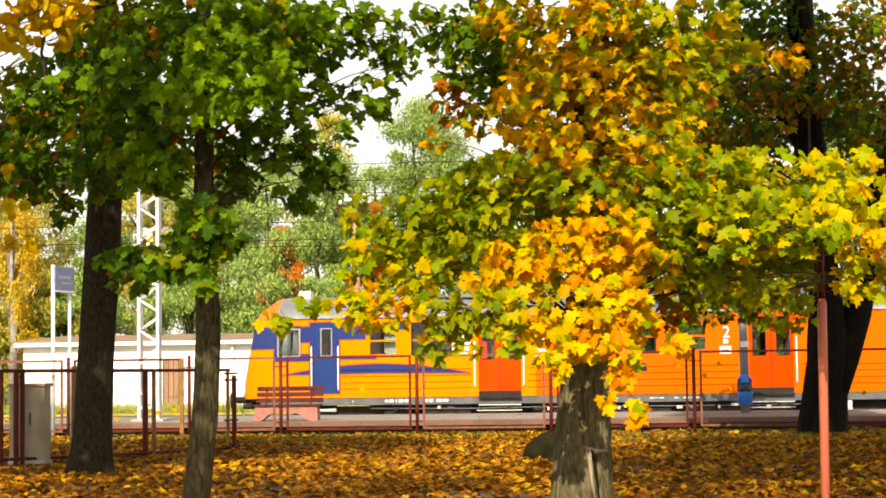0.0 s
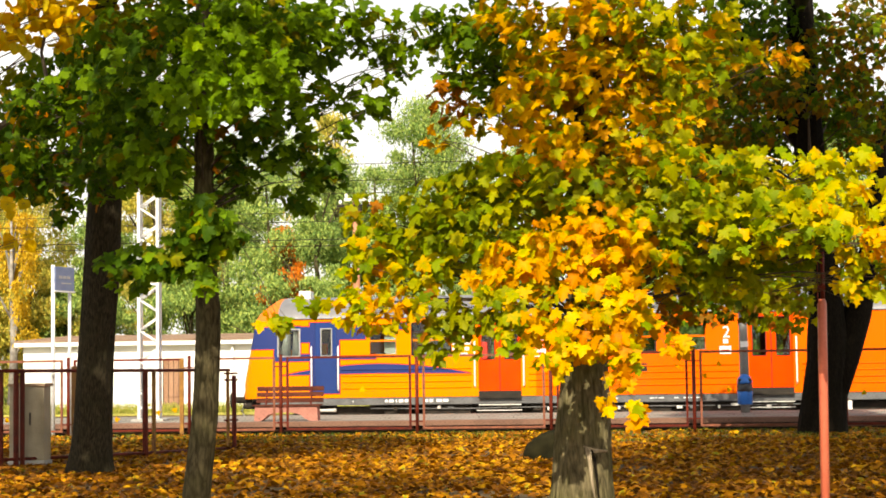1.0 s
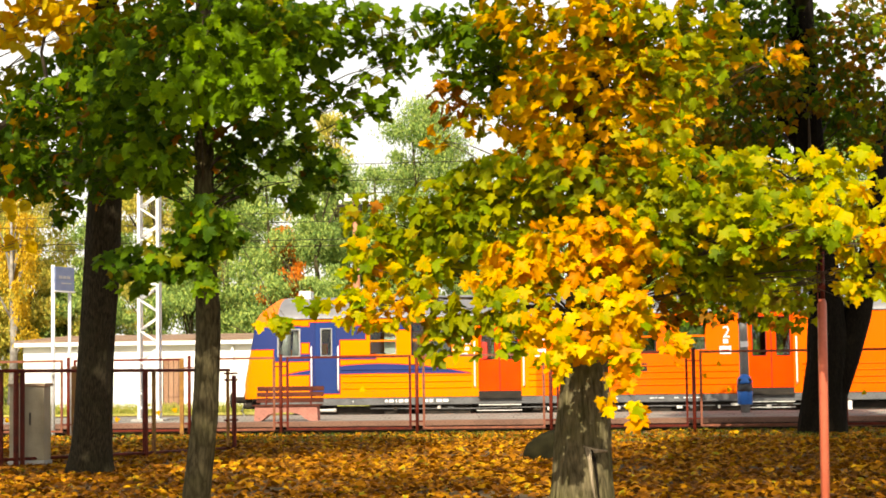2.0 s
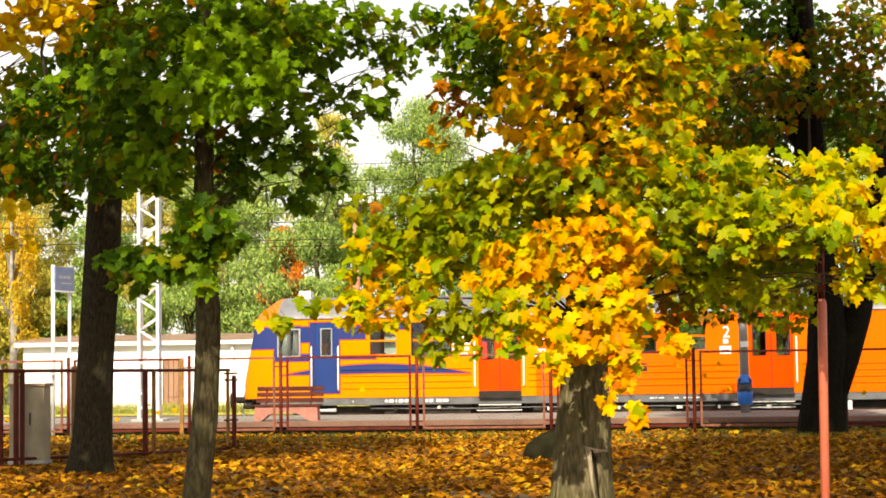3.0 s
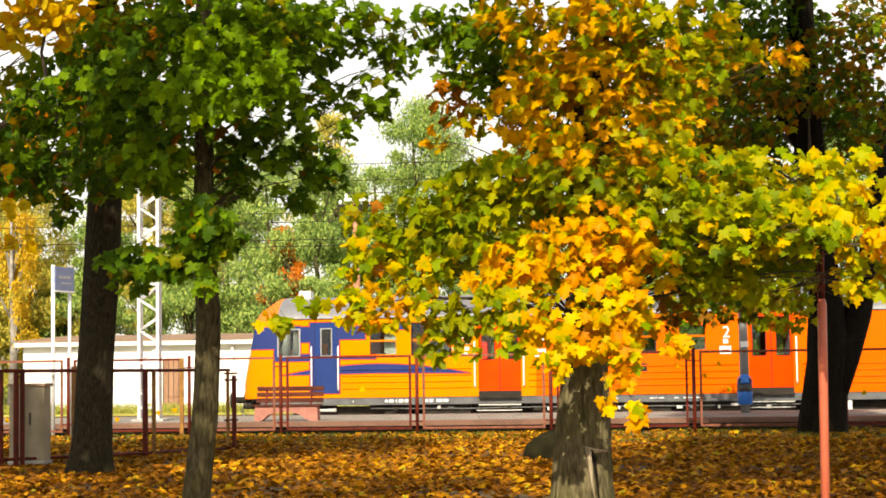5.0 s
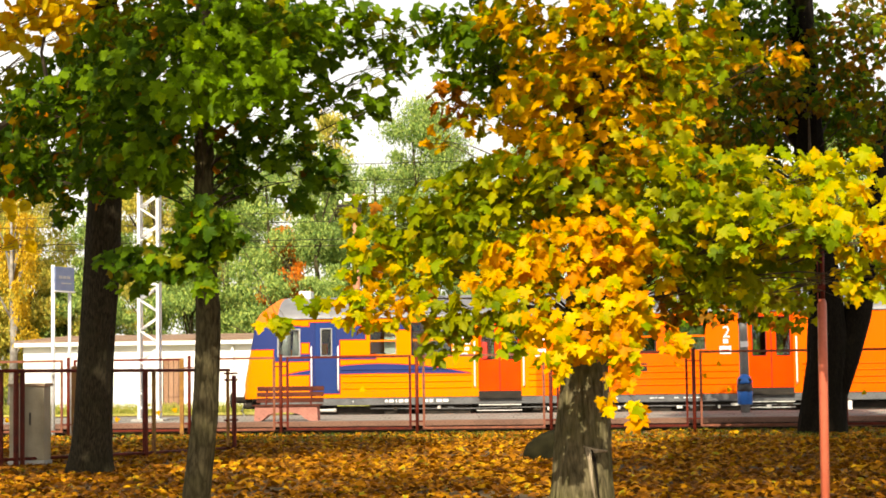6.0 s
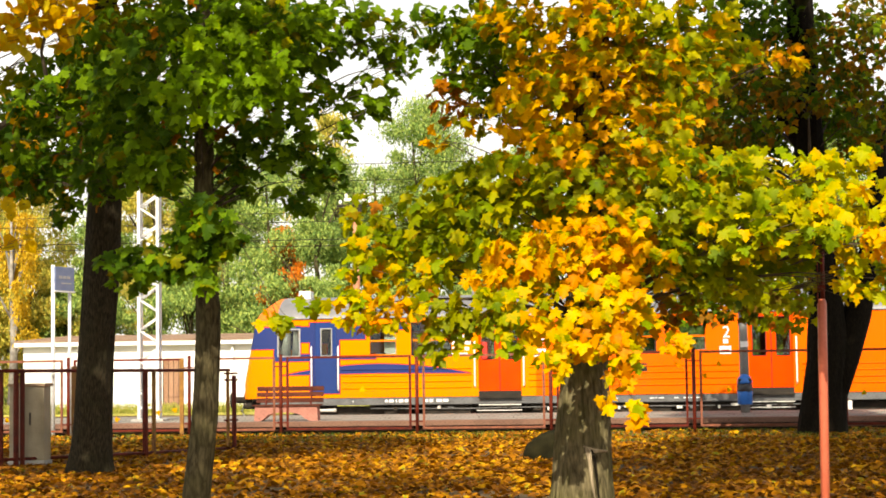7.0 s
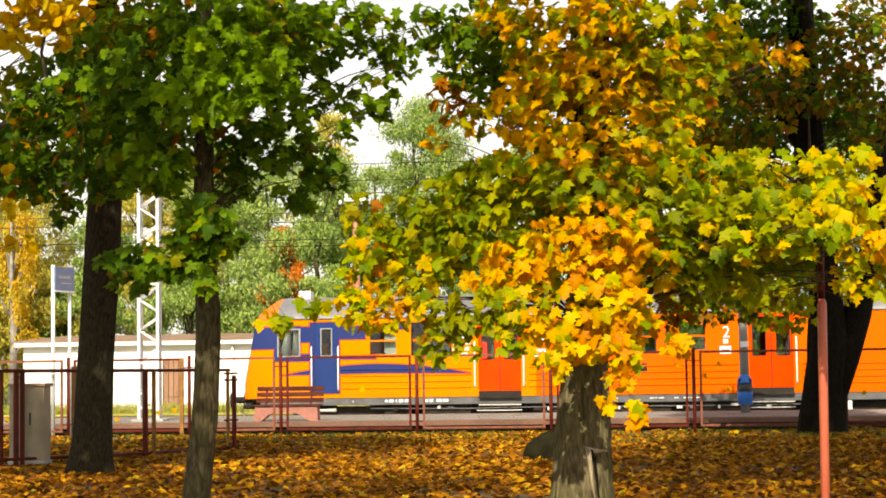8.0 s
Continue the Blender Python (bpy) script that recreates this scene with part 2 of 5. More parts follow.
FIRERED = surface("red_box", (0.55, 0.02, 0.012), (0.68, 0.04, 0.02), 4, 0.4, 0.03)
RAILSTEEL = surface("rail_rust", (0.10, 0.055, 0.03), (0.22, 0.13, 0.08), 4, 0.6, 0.2, 0.5)


def glass_material():
    m, nt, ln, bsdf = nodes_of("window_glass")
    bsdf.inputs["Base Color"].default_value = (0.55, 0.62, 0.58, 1)
    bsdf.inputs["Transmission Weight"].default_value, bsdf.inputs["Roughness"].default_value = 1.0, 0.02
    bsdf.inputs["IOR"].default_value = 1.5
    return m


GLASS = glass_material()


def livery_material():
    """Body paint: amber cab end, deeper orange beyond, blue flashes along the cab end."""
    m, nt, ln, bsdf = nodes_of("train_livery")
    co, sep = nt.new("ShaderNodeTexCoord"), nt.new("ShaderNodeSeparateXYZ")
    ln.new(co.outputs["Object"], sep.inputs[0])

    def op(kind, a, b):
        n = nt.new("ShaderNodeMath")
        n.operation = kind
        for i, v in enumerate((a, b)):
            if isinstance(v, (int, float)):
                n.inputs[i].default_value = v
            else:
                ln.new(v, n.inputs[i])
        return n.outputs[0]

    def box(u0, u1, z0, z1):
        u, z = sep.outputs["X"], sep.outputs["Z"]
        return op("MULTIPLY", op("MULTIPLY", op("GREATER_THAN", u, u0), op("LESS_THAN", u, u1)),
                  op("MULTIPLY", op("GREATER_THAN", z, z0), op("LESS_THAN", z, z1)))

    u, z = sep.outputs["X"], sep.outputs["Z"]
    def flashes(m):
        """The blue fields, grown by a margin m."""
        mid = op("MULTIPLY", op("ADD", u, 8.2), 1 / 2.75)
        half = op("MULTIPLY", op("SUBTRACT", 1.0, op("MULTIPLY", mid, mid)), 0.272)
        low = op("ADD", 1.35, op("MULTIPLY", op("ABSOLUTE", mid, 0), -0.03))
        mask = op("MULTIPLY", op("GREATER_THAN", z, op("SUBTRACT", low, m)), op("LESS_THAN", z, op("ADD", op("ADD", low, half), m)))
        mask = op("MULTIPLY", mask, op("LESS_THAN", op("ABSOLUTE", mid, 0), 1.0))
        for u0, u1, z0, z1 in ((-12.8, -11.2, 2.08, 2.72), (-11.2, -10.40, 1.72, 2.74), (-10.40, -10.1, 2.26, 2.72), (-10.40, -10.1, 1.72, 1.93), (-10.14, -9.26, 0.78, 2.84), (-9.26, -8.50, 2.33, 2.72), (-9.26, -8.2, 1.76, 1.86), (-7.52, -7.28, 2.60, 2.80)):
            mask = op("MAXIMUM", mask, box(u0 - m, u1 + m, z0 - m, z1 + m))
        return mask

    blue, edge = flashes(0.0), flashes(0.028)
    hue = op("GREATER_THAN", u, -3.6)
    nose = op("MULTIPLY", op("LESS_THAN", u, -10.7), op("GREATER_THAN", z, 2.72))
    no = nt.new("ShaderNodeTexNoise")
    no.inputs["Scale"].default_value, no.inputs["Detail"].default_value = 1.3, 6
    ln.new(co.outputs["Object"], no.inputs["Vector"])

    def blend(fac, a, b):
        n = nt.new("ShaderNodeMix")
        n.data_type = "RGBA"
        ln.new(fac, n.inputs["Factor"])
        for s, v in (("A", a), ("B", b)):
            s = n.inputs[6] if s == "A" else n.inputs[7]
            if isinstance(v, tuple):
                s.default_value = (*v, 1)
            else:
                ln.new(v, s)
        return n.outputs[2]

    c = blend(hue, (0.90, 0.222, 0.001), (0.80, 0.116, 0.001))
    c = blend(nose, c, (0.80, 0.17, 0.03))
    c = blend(edge, c, (0.78, 0.075, 0.004))
    c = blend(blue, c, (0.010, 0.034, 0.155))
    dirt = blend(op("MULTIPLY", no.outputs["Fac"], 0.10), c, (0.28, 0.13, 0.03))
    ln.new(dirt, bsdf.inputs["Base Color"])
    bsdf.inputs["Roughness"].default_value, bsdf.inputs["Specular IOR Level"].default_value = 0.48, 0.06
    return m


LIVERY = livery_material()


# ---- mesh helpers ----
def part(name, bm, material, parent=None, label="", kind=""):
    me = bpy.data.meshes.new(name)
    bm.to_mesh(me)
    bm.free()
    me.materials.append(material)
    ob = new(name, me)
    ob.parent = parent
    return tagged(ob, label, kind=kind)


def thing(name, m, label, category, group="", kind=""):
    ob = new(name)
    ob.empty_display_size = 0.2
    ob.matrix_world = m
    return tagged(ob, label, category, group, kind)


def add_box(bm, x0, x1, y0, y1, z0, z1, bevel=0.0):
    made = bmesh.ops.create_cube(bm, size=1, matrix=Matrix.Translation(((x0 + x1) / 2, (y0 + y1) / 2, (z0 + z1) / 2)) @ Matrix.Diagonal((x1 - x0, y1 - y0, z1 - z0, 1)))
    if bevel:
        edges = list({e for v in made["verts"] for e in v.link_edges})
        bmesh.ops.bevel(bm, geom=edges, offset=bevel, segments=2, affect="EDGES", profile=0.6)


def boxed(x0, x1, y0, y1, z0, z1, bevel=0.0):
    bm = bmesh.new()
    add_box(bm, x0, x1, y0, y1, z0, z1, bevel)
    return bm


def add_tube(bm, pts, radii, sides=8, wobble=0.0, seed=0, smooth=True):
    """A tapered tube along points, closed at both ends."""
    pts = [Vector(p) for p in pts]
    rings = []
    for i, p in enumerate(pts):
        d = (pts[min(i + 1, len(pts) - 1)] - pts[max(i - 1, 0)]).normalized()
        a = d.orthogonal().normalized() if abs(d.z) < 0.98 else Vector((1, 0, 0)) - d * d.x
        a.normalize()
        b = d.cross(a)
        ring = []
        for k in range(sides):
            t = 2 * math.pi * k / sides
            r = radii[i] * (1 + wobble * noise.noise(Vector((math.cos(t) * 1.6 + seed, math.sin(t) * 1.6, p.z * 1.3))))
            ring.append(bm.verts.new(p + (a * math.cos(t) + b * math.sin(t)) * r))
        rings.append(ring)
    for q, r in zip(rings, rings[1:]):
        for k in range(sides):
            f = bm.faces.new((q[k], q[(k + 1) % sides], r[(k + 1) % sides], r[k]))
            f.smooth = smooth
    bm.faces.new(rings[0][::-1])
    bm.faces.new(rings[-1])


def tube(pts, radii, sides=8, wobble=0.0, seed=0):
    bm = bmesh.new()
    add_tube(bm, pts, radii if isinstance(radii, (list, tuple)) else [radii] * len(pts), sides, wobble, seed)
    return bm


# ---- the railway's own frame: u along the track, v across it ----
TURN = -7


def on_rail(u, v, z=0.0):
    m = Matrix.Rotation(radians(TURN), 4, "Z")
    return m @ Matrix.Translation((u, v, z))


# ---- ground: one sheet, level grass, sunk track bed, level again ----
def ground_height(u, v):
    if 43.2 < v < 58.5:
        base = -0.62 if 44 < v < 57 else -0.32 - 0.30 * (v - 43.2) / 0.8 if v < 50 else -0.62 * (58.5 - v) / 1.5
    else:
        base = -0.32 * min(1.0, max(0.0, v - 40.1) / 0.5) if v <= 43.2 else 0.0
    near = max(0.0, 1 - abs(v - 24) / 22)
    return base + near * 0.07 * noise.noise(Vector((u * 0.35, v * 0.35, 0)))


def build_ground():
    us = [-3000, -800, -250, -100, -60, -40, -30] + [-22 + 0.75 * i for i in range(60)] + [30, 45, 70, 110, 260, 800, 3000]
    vs = [-1500, -300, -80, -30, -10, 0, 5] + [8 + 0.75 * i for i in range(43)] + [40.1, 40.6, 41.8, 42.6, 43.2, 44.0, 50, 57, 58.5, 62, 70, 90, 130, 250, 700, 3500]
    bm = bmesh.new()
    grid = [[bm.verts.new((u, v, ground_height(u, v))) for u in us] for v in vs]
    for a, b in zip(grid, grid[1:]):
        for i in range(len(us) - 1):
            bm.faces.new((a[i], a[i + 1], b[i + 1], b[i])).smooth = True
    ob = part("ground", bm, SOIL)
    ob.matrix_world = on_rail(0, 0)
    tagged(ob, "brown park ground under fallen maple leaves", "ground", kind="structure")


build_ground()


def slab(name, u0, u1, v0, v1, z0, z1, mat, label, category, bevel=0.01):
    ob = part(name, boxed(u0, u1, v0, v1, z0, z1, bevel), mat)
    ob.matrix_world = on_rail(0, 0)
    return tagged(ob, label, category, kind="structure")


slab("platform", -60, 60, 43.06, 49.1, -0.6, 0.21, PAVE, "low grey paved railway platform", "platform")
# dark colour of this wall stands in for the shadow beneath the kerb
slab("platform_wall", -60, 60, 42.95, 43.055, -0.4, 0.095, UNDER, "recessed wall under the platform kerb, coloured dark as its shadow", "wall")
slab("platform_kerb", -60, 60, 42.55, 43.055, 0.10, 0.225, KERB, "reddish concrete kerb along the platform", "kerb")
slab("platform_ledge", -60, 60, 42.86, 42.945, -0.02, 0.035, KERB, "narrow reddish ledge on the wall under the kerb", "ledge")
# dark slab added for the black shadow line before the platform
slab("channel_shade", -60, 60, 42.12, 42.94, -0.5, -0.21, UNDER, "channel slab along the platform, coloured dark as the kerb's shadow", "channel", 0.002)
slab("drain_strip", -60, 60, 41.85, 42.11, -0.45, -0.075, CONCRETE, "pale concrete edging strip before the platform", "edging")
slab("ballast_bed", -60, 60, 49.3, 57.4, -0.6, -0.45, BALLAST, "grey stone ballast under the tracks", "ballast", 0.03)
slab("grass_bank", -60, 40, 58.8, 61.6, -0.1, 0.06, surface("dry_grass", (0.16, 0.17, 0.03), (0.42, 0.38, 0.08), 3, 0.95, 0.6), "dry yellowish grass strip along the shed", "grass", 0.02)


def build_track(v):
    base = thing("railway_track", on_rail(0, v, -0.45), "rusty steel rails on concrete sleepers in ballast", "railway track", kind="structure")
    for s in (-0.72, 0.72):
        bm = bmesh.new()
        add_box(bm, -60, 60, s - 0.07, s + 0.07, 0.08, 0.10)
        add_box(bm, -60, 60, s - 0.01, s + 0.01, 0.10, 0.22)
        add_box(bm, -60, 60, s - 0.035, s + 0.035, 0.22, 0.26)
        part("rail", bm, RAILSTEEL, base)
    me = None
    for i in range(60):
        if me is None:
            ob = part("sleeper", boxed(-0.12, 0.12, -1.25, 1.25, -0.05, 0.08, 0.01), CONCRETE, base)
            me = ob.data
        else:
            ob = new("sleeper", me)
            ob.parent = base
        ob.location = (-22 + i * 0.62, 0, 0)


build_track(52.05)
build_track(55.9)


# ---- train: end car of an electric multiple unit ----
def wall_with_holes(bm, u0, u1, z0, z1, holes, y0, y1):
    """A wall of thickness y0..y1 cut through by rectangular holes."""
    us = sorted({u0, u1, *[h[0] for h in holes], *[h[1] for h in holes]})
    zs = sorted({z0, z1, *[h[2] for h in holes], *[h[3] for h in holes]})

    def solid(i, j):
        if not (0 <= i < len(us) - 1 and 0 <= j < len(zs) - 1):
            return False
        a, b = (us[i] + us[i + 1]) / 2, (zs[j] + zs[j + 1]) / 2
        return not any(h[0] < a < h[1] and h[2] < b < h[3] for h in holes)

    for i in range(len(us) - 1):
        for j in range(len(zs) - 1):
            if not solid(i, j):
                continue
            p, q, r, s = us[i], us[i + 1], zs[j], zs[j + 1]

            def quad(*co):
                bm.faces.new([bm.verts.new(c) for c in co])
            quad((p, y0, r), (q, y0, r), (q, y0, s), (p, y0, s))
            quad((p, y1, s), (q, y1, s), (q, y1, r), (p, y1, r))
            if not solid(i - 1, j):
                quad((p, y1, r), (p, y0, r), (p, y0, s), (p, y1, s))
            if not solid(i + 1, j):
                quad((q, y0, r), (q, y1, r), (q, y1, s), (q, y0, s))
            if not solid(i, j - 1):
                quad((p, y1, r), (q, y1, r), (q, y0, r), (p, y0, r))
            if not solid(i, j + 1):
                quad((p, y0, s), (q, y0, s), (q, y1, s), (p, y1, s))
    bmesh.ops.remove_doubles(bm, verts=bm.verts, dist=0.0005)


U0, U1 = -12.17, 8.7
WINDOWS = [(-8.40, -7.58, 1.86, 2.78), (-7.16, -6.02, 1.86, 2.78), (-2.75, -1.75, 1.86, 2.72), (-1.12, -0.20, 1.86, 2.72), (0.42, 1.22, 1.86, 2.62), (6.5, 7.6, 1.86, 2.66)]
DOORS = [(-5.24, -4.02), (2.40, 3.62)]
CABDOOR = (-9.98, -9.36)
CABWIN = (-11.08, -10.42, 1.86, 2.66)


def ring_frame(u0, u1, z0, z1, w, y0, y1):
    bm = bmesh.new()
    wall_with_holes(bm, u0 - w, u1 + w, z0 - w, z1 + w, [(u0, u1, z0, z1)], y0, y1)
    return bm


def rounded_panel(u0, u1, z0, z1, r, y0, y1):
    bm = bmesh.new()
    pts = []
    for cx, cz, a0 in ((u1 - r, z1 - r, 0), (u0 + r, z1 - r, 90), (u0 + r, z0 + r, 180), (u1 - r, z0 + r, 270)):
        for k in range(5):
            a = radians(a0 + k * 22.5)
            pts.append((cx + r * math.cos(a), cz + r * math.sin(a)))
    f = bm.faces.new([bm.verts.new((x, y0, z)) for x, z in pts[::-1]])
    ex = bmesh.ops.extrude_face_region(bm, geom=[f])
    bmesh.ops.translate(bm, verts=[v for v in ex["geom"] if isinstance(v, bmesh.types.BMVert)], vec=(0, y1 - y0, 0))
    bmesh.ops.recalc_face_normals(bm, faces=bm.faces)
    return bm


def build_train():
    train = thing("train_car", on_rail(0, 50.6, 0), "orange and blue electric train end car standing at the platform", "train")
    W = 2.85
    holes = [w for w in WINDOWS] + [(a, b, 0.80, 2.88) for a, b in DOORS] + [(*CABDOOR, 0.78, 2.82), CABWIN]
    far_panes = [q for a, b in DOORS for q in ((a + 0.10, (a + b) / 2 - 0.15, 1.72, 2.78), ((a + b) / 2 + 0.15, b - 0.10, 1.72, 2.78))]
    for u0, u1, z0, z1 in WINDOWS + far_panes:
        part("far_pane", boxed(u0, u1, W - 0.034, W - 0.028, z0, z1), GLASS, train)
    for name, y0, y1, hs in (("side_wall", 0, 0.06, holes), ("side_wall", W - 0.06, W, WINDOWS + [CABWIN] + far_panes)):
        bm = bmesh.new()
        wall_with_holes(bm, -11.1, U1, 0.655, 2.93, hs, y0, y1)
        part(name, bm, LIVERY, train, "glossy orange painted side with blue flashes")
    part("floor_pan", boxed(-11.6, U1, 0.07, W - 0.07, 0.68, 0.76), INTERIOR, train)
    part("ceiling_panel", boxed(-11.0, U1, 0.07, W - 0.07, 2.86, 2.90), INTERIOR, train)
    part("end_wall", boxed(U1 - 0.05, U1, 0.0, W, 0.655, 2.93), LIVERY, train)
    part("cab_bulkhead", boxed(-9.2, -9.16, 0.08, W - 0.08, 0.78, 2.84), INTERIOR, train)
    # nose: swept back above the waist and rounded in plan
    bm = bmesh.new()
    prof = [(0.0, 0.655), (0.0, 1.2), (0.0, 1.8), (0.02, 2.3), (0.04, 2.72), (0.10, 2.93), (0.28, 3.16), (0.62, 3.40), (1.05, 3.56), (W / 2, 3.61)]

    def rake(z):
        return max(0.0, z - 1.1) * 0.20 + max(0.0, z - 2.9) ** 2 * 1.5

    rings = []
    for s in (0.0, 0.08, 0.22, 0.42, 0.68, 1.0):
        pin = 1 - (0.34 * (1 - s) ** 2.2)
        ring = []
        for mirror in (False, True):
            for y, z in (prof[:-1] if not mirror else prof[::-1]):
                half = (W / 2 - y) * pin
                yy = W / 2 - half if not mirror else W / 2 + half
                ring.append(bm.verts.new((U0 + rake(z) * (1 - s) + 1.07 * s ** 1.6, yy, z - 0.10 * (1 - s) ** 2 * max(0, z - 2.9))))
        rings.append(ring)
    for a, b in zip(rings, rings[1:]):
        for i in range(len(a) - 1):
            bm.faces.new((a[i], a[i + 1], b[i + 1], b[i])).smooth = True
    bm.faces.new(rings[0])
    bmesh.ops.recalc_face_normals(bm, faces=bm.faces)
    part("nose", bm, LIVERY, train, "rounded raked orange and blue cab front")
    bm = bmesh.new()
    add_box(bm, -0.01, 0.01, W / 2 - 0.75, W / 2 + 0.75, 1.95, 2.55, 0.004)
    for v in bm.verts:
        v.co.x += U0 + rake(v.co.z) - 0.006
    part("windscreen", bm, GLASS, train)
    # roof
    bm = bmesh.new()
    sec = [(-0.03, 2.93), (-0.03, 2.97), (0.02, 3.06), (0.20, 3.24), (0.55, 3.45), (1.0, 3.57), (W / 2, 3.61)]
    sec = sec + [(W - y, z) for y, z in sec[-2::-1]]
    us = [-11.08] + [-10.5 + i * 1.2 for i in range(16)] + [U1]
    rows = [[bm.verts.new((u, y, z)) for y, z in sec] for u in us]
    for a, b in zip(rows, rows[1:]):
        for i in range(len(sec) - 1):
            bm.faces.new((a[i], b[i], b[i + 1], a[i + 1])).smooth = True
    part("roof", bm, ROOF, train, "weathered grey metal roof")
    bm = bmesh.new()
    add_box(bm, -11.05, U1, -0.05, -0.02, 2.945, 2.985)
    part("gutter", bm, WINFRAME, train)
    for i in range(8):
        part("roof_rib", tube([(-9.5 + 2.4 * i, y, z + 0.008) for y, z in sec], 0.016, 6), ROOF, train)
    part("roof_box", boxed(-10.66, -10.30, 1.0, 1.5, 3.50, 3.80, 0.03), WHITE, train, "white roof-top box")
    for u in (-5.5, 0.5, 5.0):
        part("roof_vent", boxed(u, u + 0.8, 0.9, 1.7, 3.50, 3.72, 0.05), ROOF, train)
    # beads pressed into the lower side
    cuts = sorted([(U0 + 0.9, -10.1), (-9.2, -5.45), (-3.8, 2.2), (3.85, U1)])
    for z in (0.92, 1.10, 1.28, 1.46):
        for a, b in cuts[1:]:
            part("side_bead", tube([(a, -0.002, z), (b, -0.002, z)], 0.021, 6), LIVERY, train)
    # skirt with its lettering bars
    skirt = part("skirt", boxed(-11.6, U1, 0.02, 0.07, 0.44, 0.65, 0.008), SKIRT, train, "grey skirt under the body")
    part("skirt", boxed(-11.6, U1, W - 0.07, W - 0.02, 0.44, 0.65, 0.008), SKIRT, train)
    for k, (a, b) in enumerate([(-7.95, -7.88), (-7.84, -7.70), (-7.64, -7.60), (-7.55, -7.42), (-7.38, -7.28), (-6.78, -6.70), (-6.66, -6.56), (-6.46, -6.30), (-6.27, -6.12), (-0.4, -0.28), (-0.24, -0.2), (-0.15, 0.0), (0.3, 0.42), (0.55, 0.7), (0.75, 0.83), (0.9, 1.05), (-1.6, -1.45), (-1.4, -1.3), (-8.9, -8.86)]):
        part("lettering_bar", boxed(a, b, 0.0, 0.018, 0.51 if k < 9 else 0.535, 0.59 if k < 9 else 0.565), WHITE, skirt)
    # windows
    for u0, u1, z0, z1 in WINDOWS:
        win = part("window", ring_frame(u0 + 0.03, u1 - 0.03, z0 + 0.03, z1 - 0.03, 0.045, -0.012, 0.05), LIVERY if u0 < -7.5 or 0 < u0 < 1 else RUBBER, train)
        part("pane", boxed(u0 + 0.03, u1 - 0.03, 0.028, 0.034, z0 + 0.03, z1 - 0.03), GLASS, win)
        part("glazing_bar", boxed(u0 + 0.03, u1 - 0.03, 0.0, 0.045, z0 + 0.40, z0 + 0.445), LIVERY, win)
    u0, u1, z0, z1 = CABWIN
    win = part("cab_window", ring_frame(u0 + 0.03, u1 - 0.03, z0 + 0.03, z1 - 0.03, 0.04, -0.012, 0.05), WINFRAME, train)
    part("pane", boxed(u0 + 0.03, u1 - 0.03, 0.028, 0.034, z0 + 0.03, z1 - 0.03), GLASS, win)
    part("curtain", tube([(-10.9, 0.2, 1.9), (-10.86, 0.2, 2.3), (-10.8, 0.2, 2.6)], [0.15, 0.11, 0.06], 10, 0.3), WHITE, win, "pale curtain")
    part("curtain", tube([(-10.55, 0.2, 1.9), (-10.58, 0.2, 2.3), (-10.6, 0.2, 2.6)], [0.13, 0.09, 0.05], 10, 0.3), WHITE, win, "pale curtain")
    # cab door
    a, b = CABDOOR
    bm = bmesh.new()
    wall_with_holes(bm, a + 0.006, b - 0.006, 0.786, 2.814, [(a + 0.17, b - 0.13, 1.86, 2.66)], 0.008, 0.05)
    door = part("cab_door", bm, TRAINBLUE, train, "dark blue cab door with a tall narrow window")
    part("door_window_frame", ring_frame(a + 0.19, b - 0.15, 1.88, 2.64, 0.03, -0.004, 0.045), WINFRAME, door)
    part("pane", boxed(a + 0.19, b - 0.15, 0.025, 0.031, 1.88, 2.64), GLASS, door)
    for u in (a - 0.10, b + 0.06):
        part("handrail", tube([(u, -0.005, 0.86), (u, -0.06, 0.90), (u, -0.06, 2.10), (u, -0.005, 2.14)], 0.022, 8), WHITE, train, "white grab rail")
    # passenger doors
    for a, b in DOORS:
        mid = (a + b) / 2
        for k, (p, q) in enumerate(((a + 0.006, mid - 0.008), (mid + 0.008, b - 0.006))):
            bm = bmesh.new()
            w0, w1 = (p + 0.10, q - 0.15) if k == 0 else (p + 0.15, q - 0.10)
            wall_with_holes(bm, p, q, 0.81, 2.87, [(w0, w1, 1.72, 2.78)], 0.02, 0.055)
            leaf = part("door_leaf", bm, DOORRED, train, "red-orange sliding door leaf")
            part("pane", rounded_panel(w0 - 0.012, w1 + 0.012, 1.708, 2.792, 0.1, 0.014, 0.019), GLASS, leaf)
            part("window_seal", ring_frame(w0, w1, 1.72, 2.78, 0.02, 0.008, 0.0195), RUBBER, leaf)
        part("door_seal", boxed(mid - 0.014, mid + 0.014, 0.012, 0.05, 0.81, 2.87), RED, train)
        for u in (a - 0.10, b + 0.08):
            part("handrail", tube([(u, -0.005, 0.92), (u, -0.07, 0.95), (u, -0.07, 2.18), (u, -0.005, 2.22)], 0.022, 8), WHITE, train, "white grab rail")
        step = part("door_step", boxed(a, b, -0.10, 0.06, 0.60, 0.66, 0.008), UNDER, train)
        part("step_edge", boxed(a, b, -0.12, -0.08, 0.40, 0.428, 0.005), STEELPALE, step, "pale steel lower step edge")
        part("step_edge", boxed(a - 0.05, b + 0.02, -0.16, -0.10, 0.245, 0.270, 0.005), STEELPALE, step, "pale steel lower step edge")
        part("step_riser", boxed(a, b, -0.014, -0.003, 0.66, 0.80), UNDER, step)
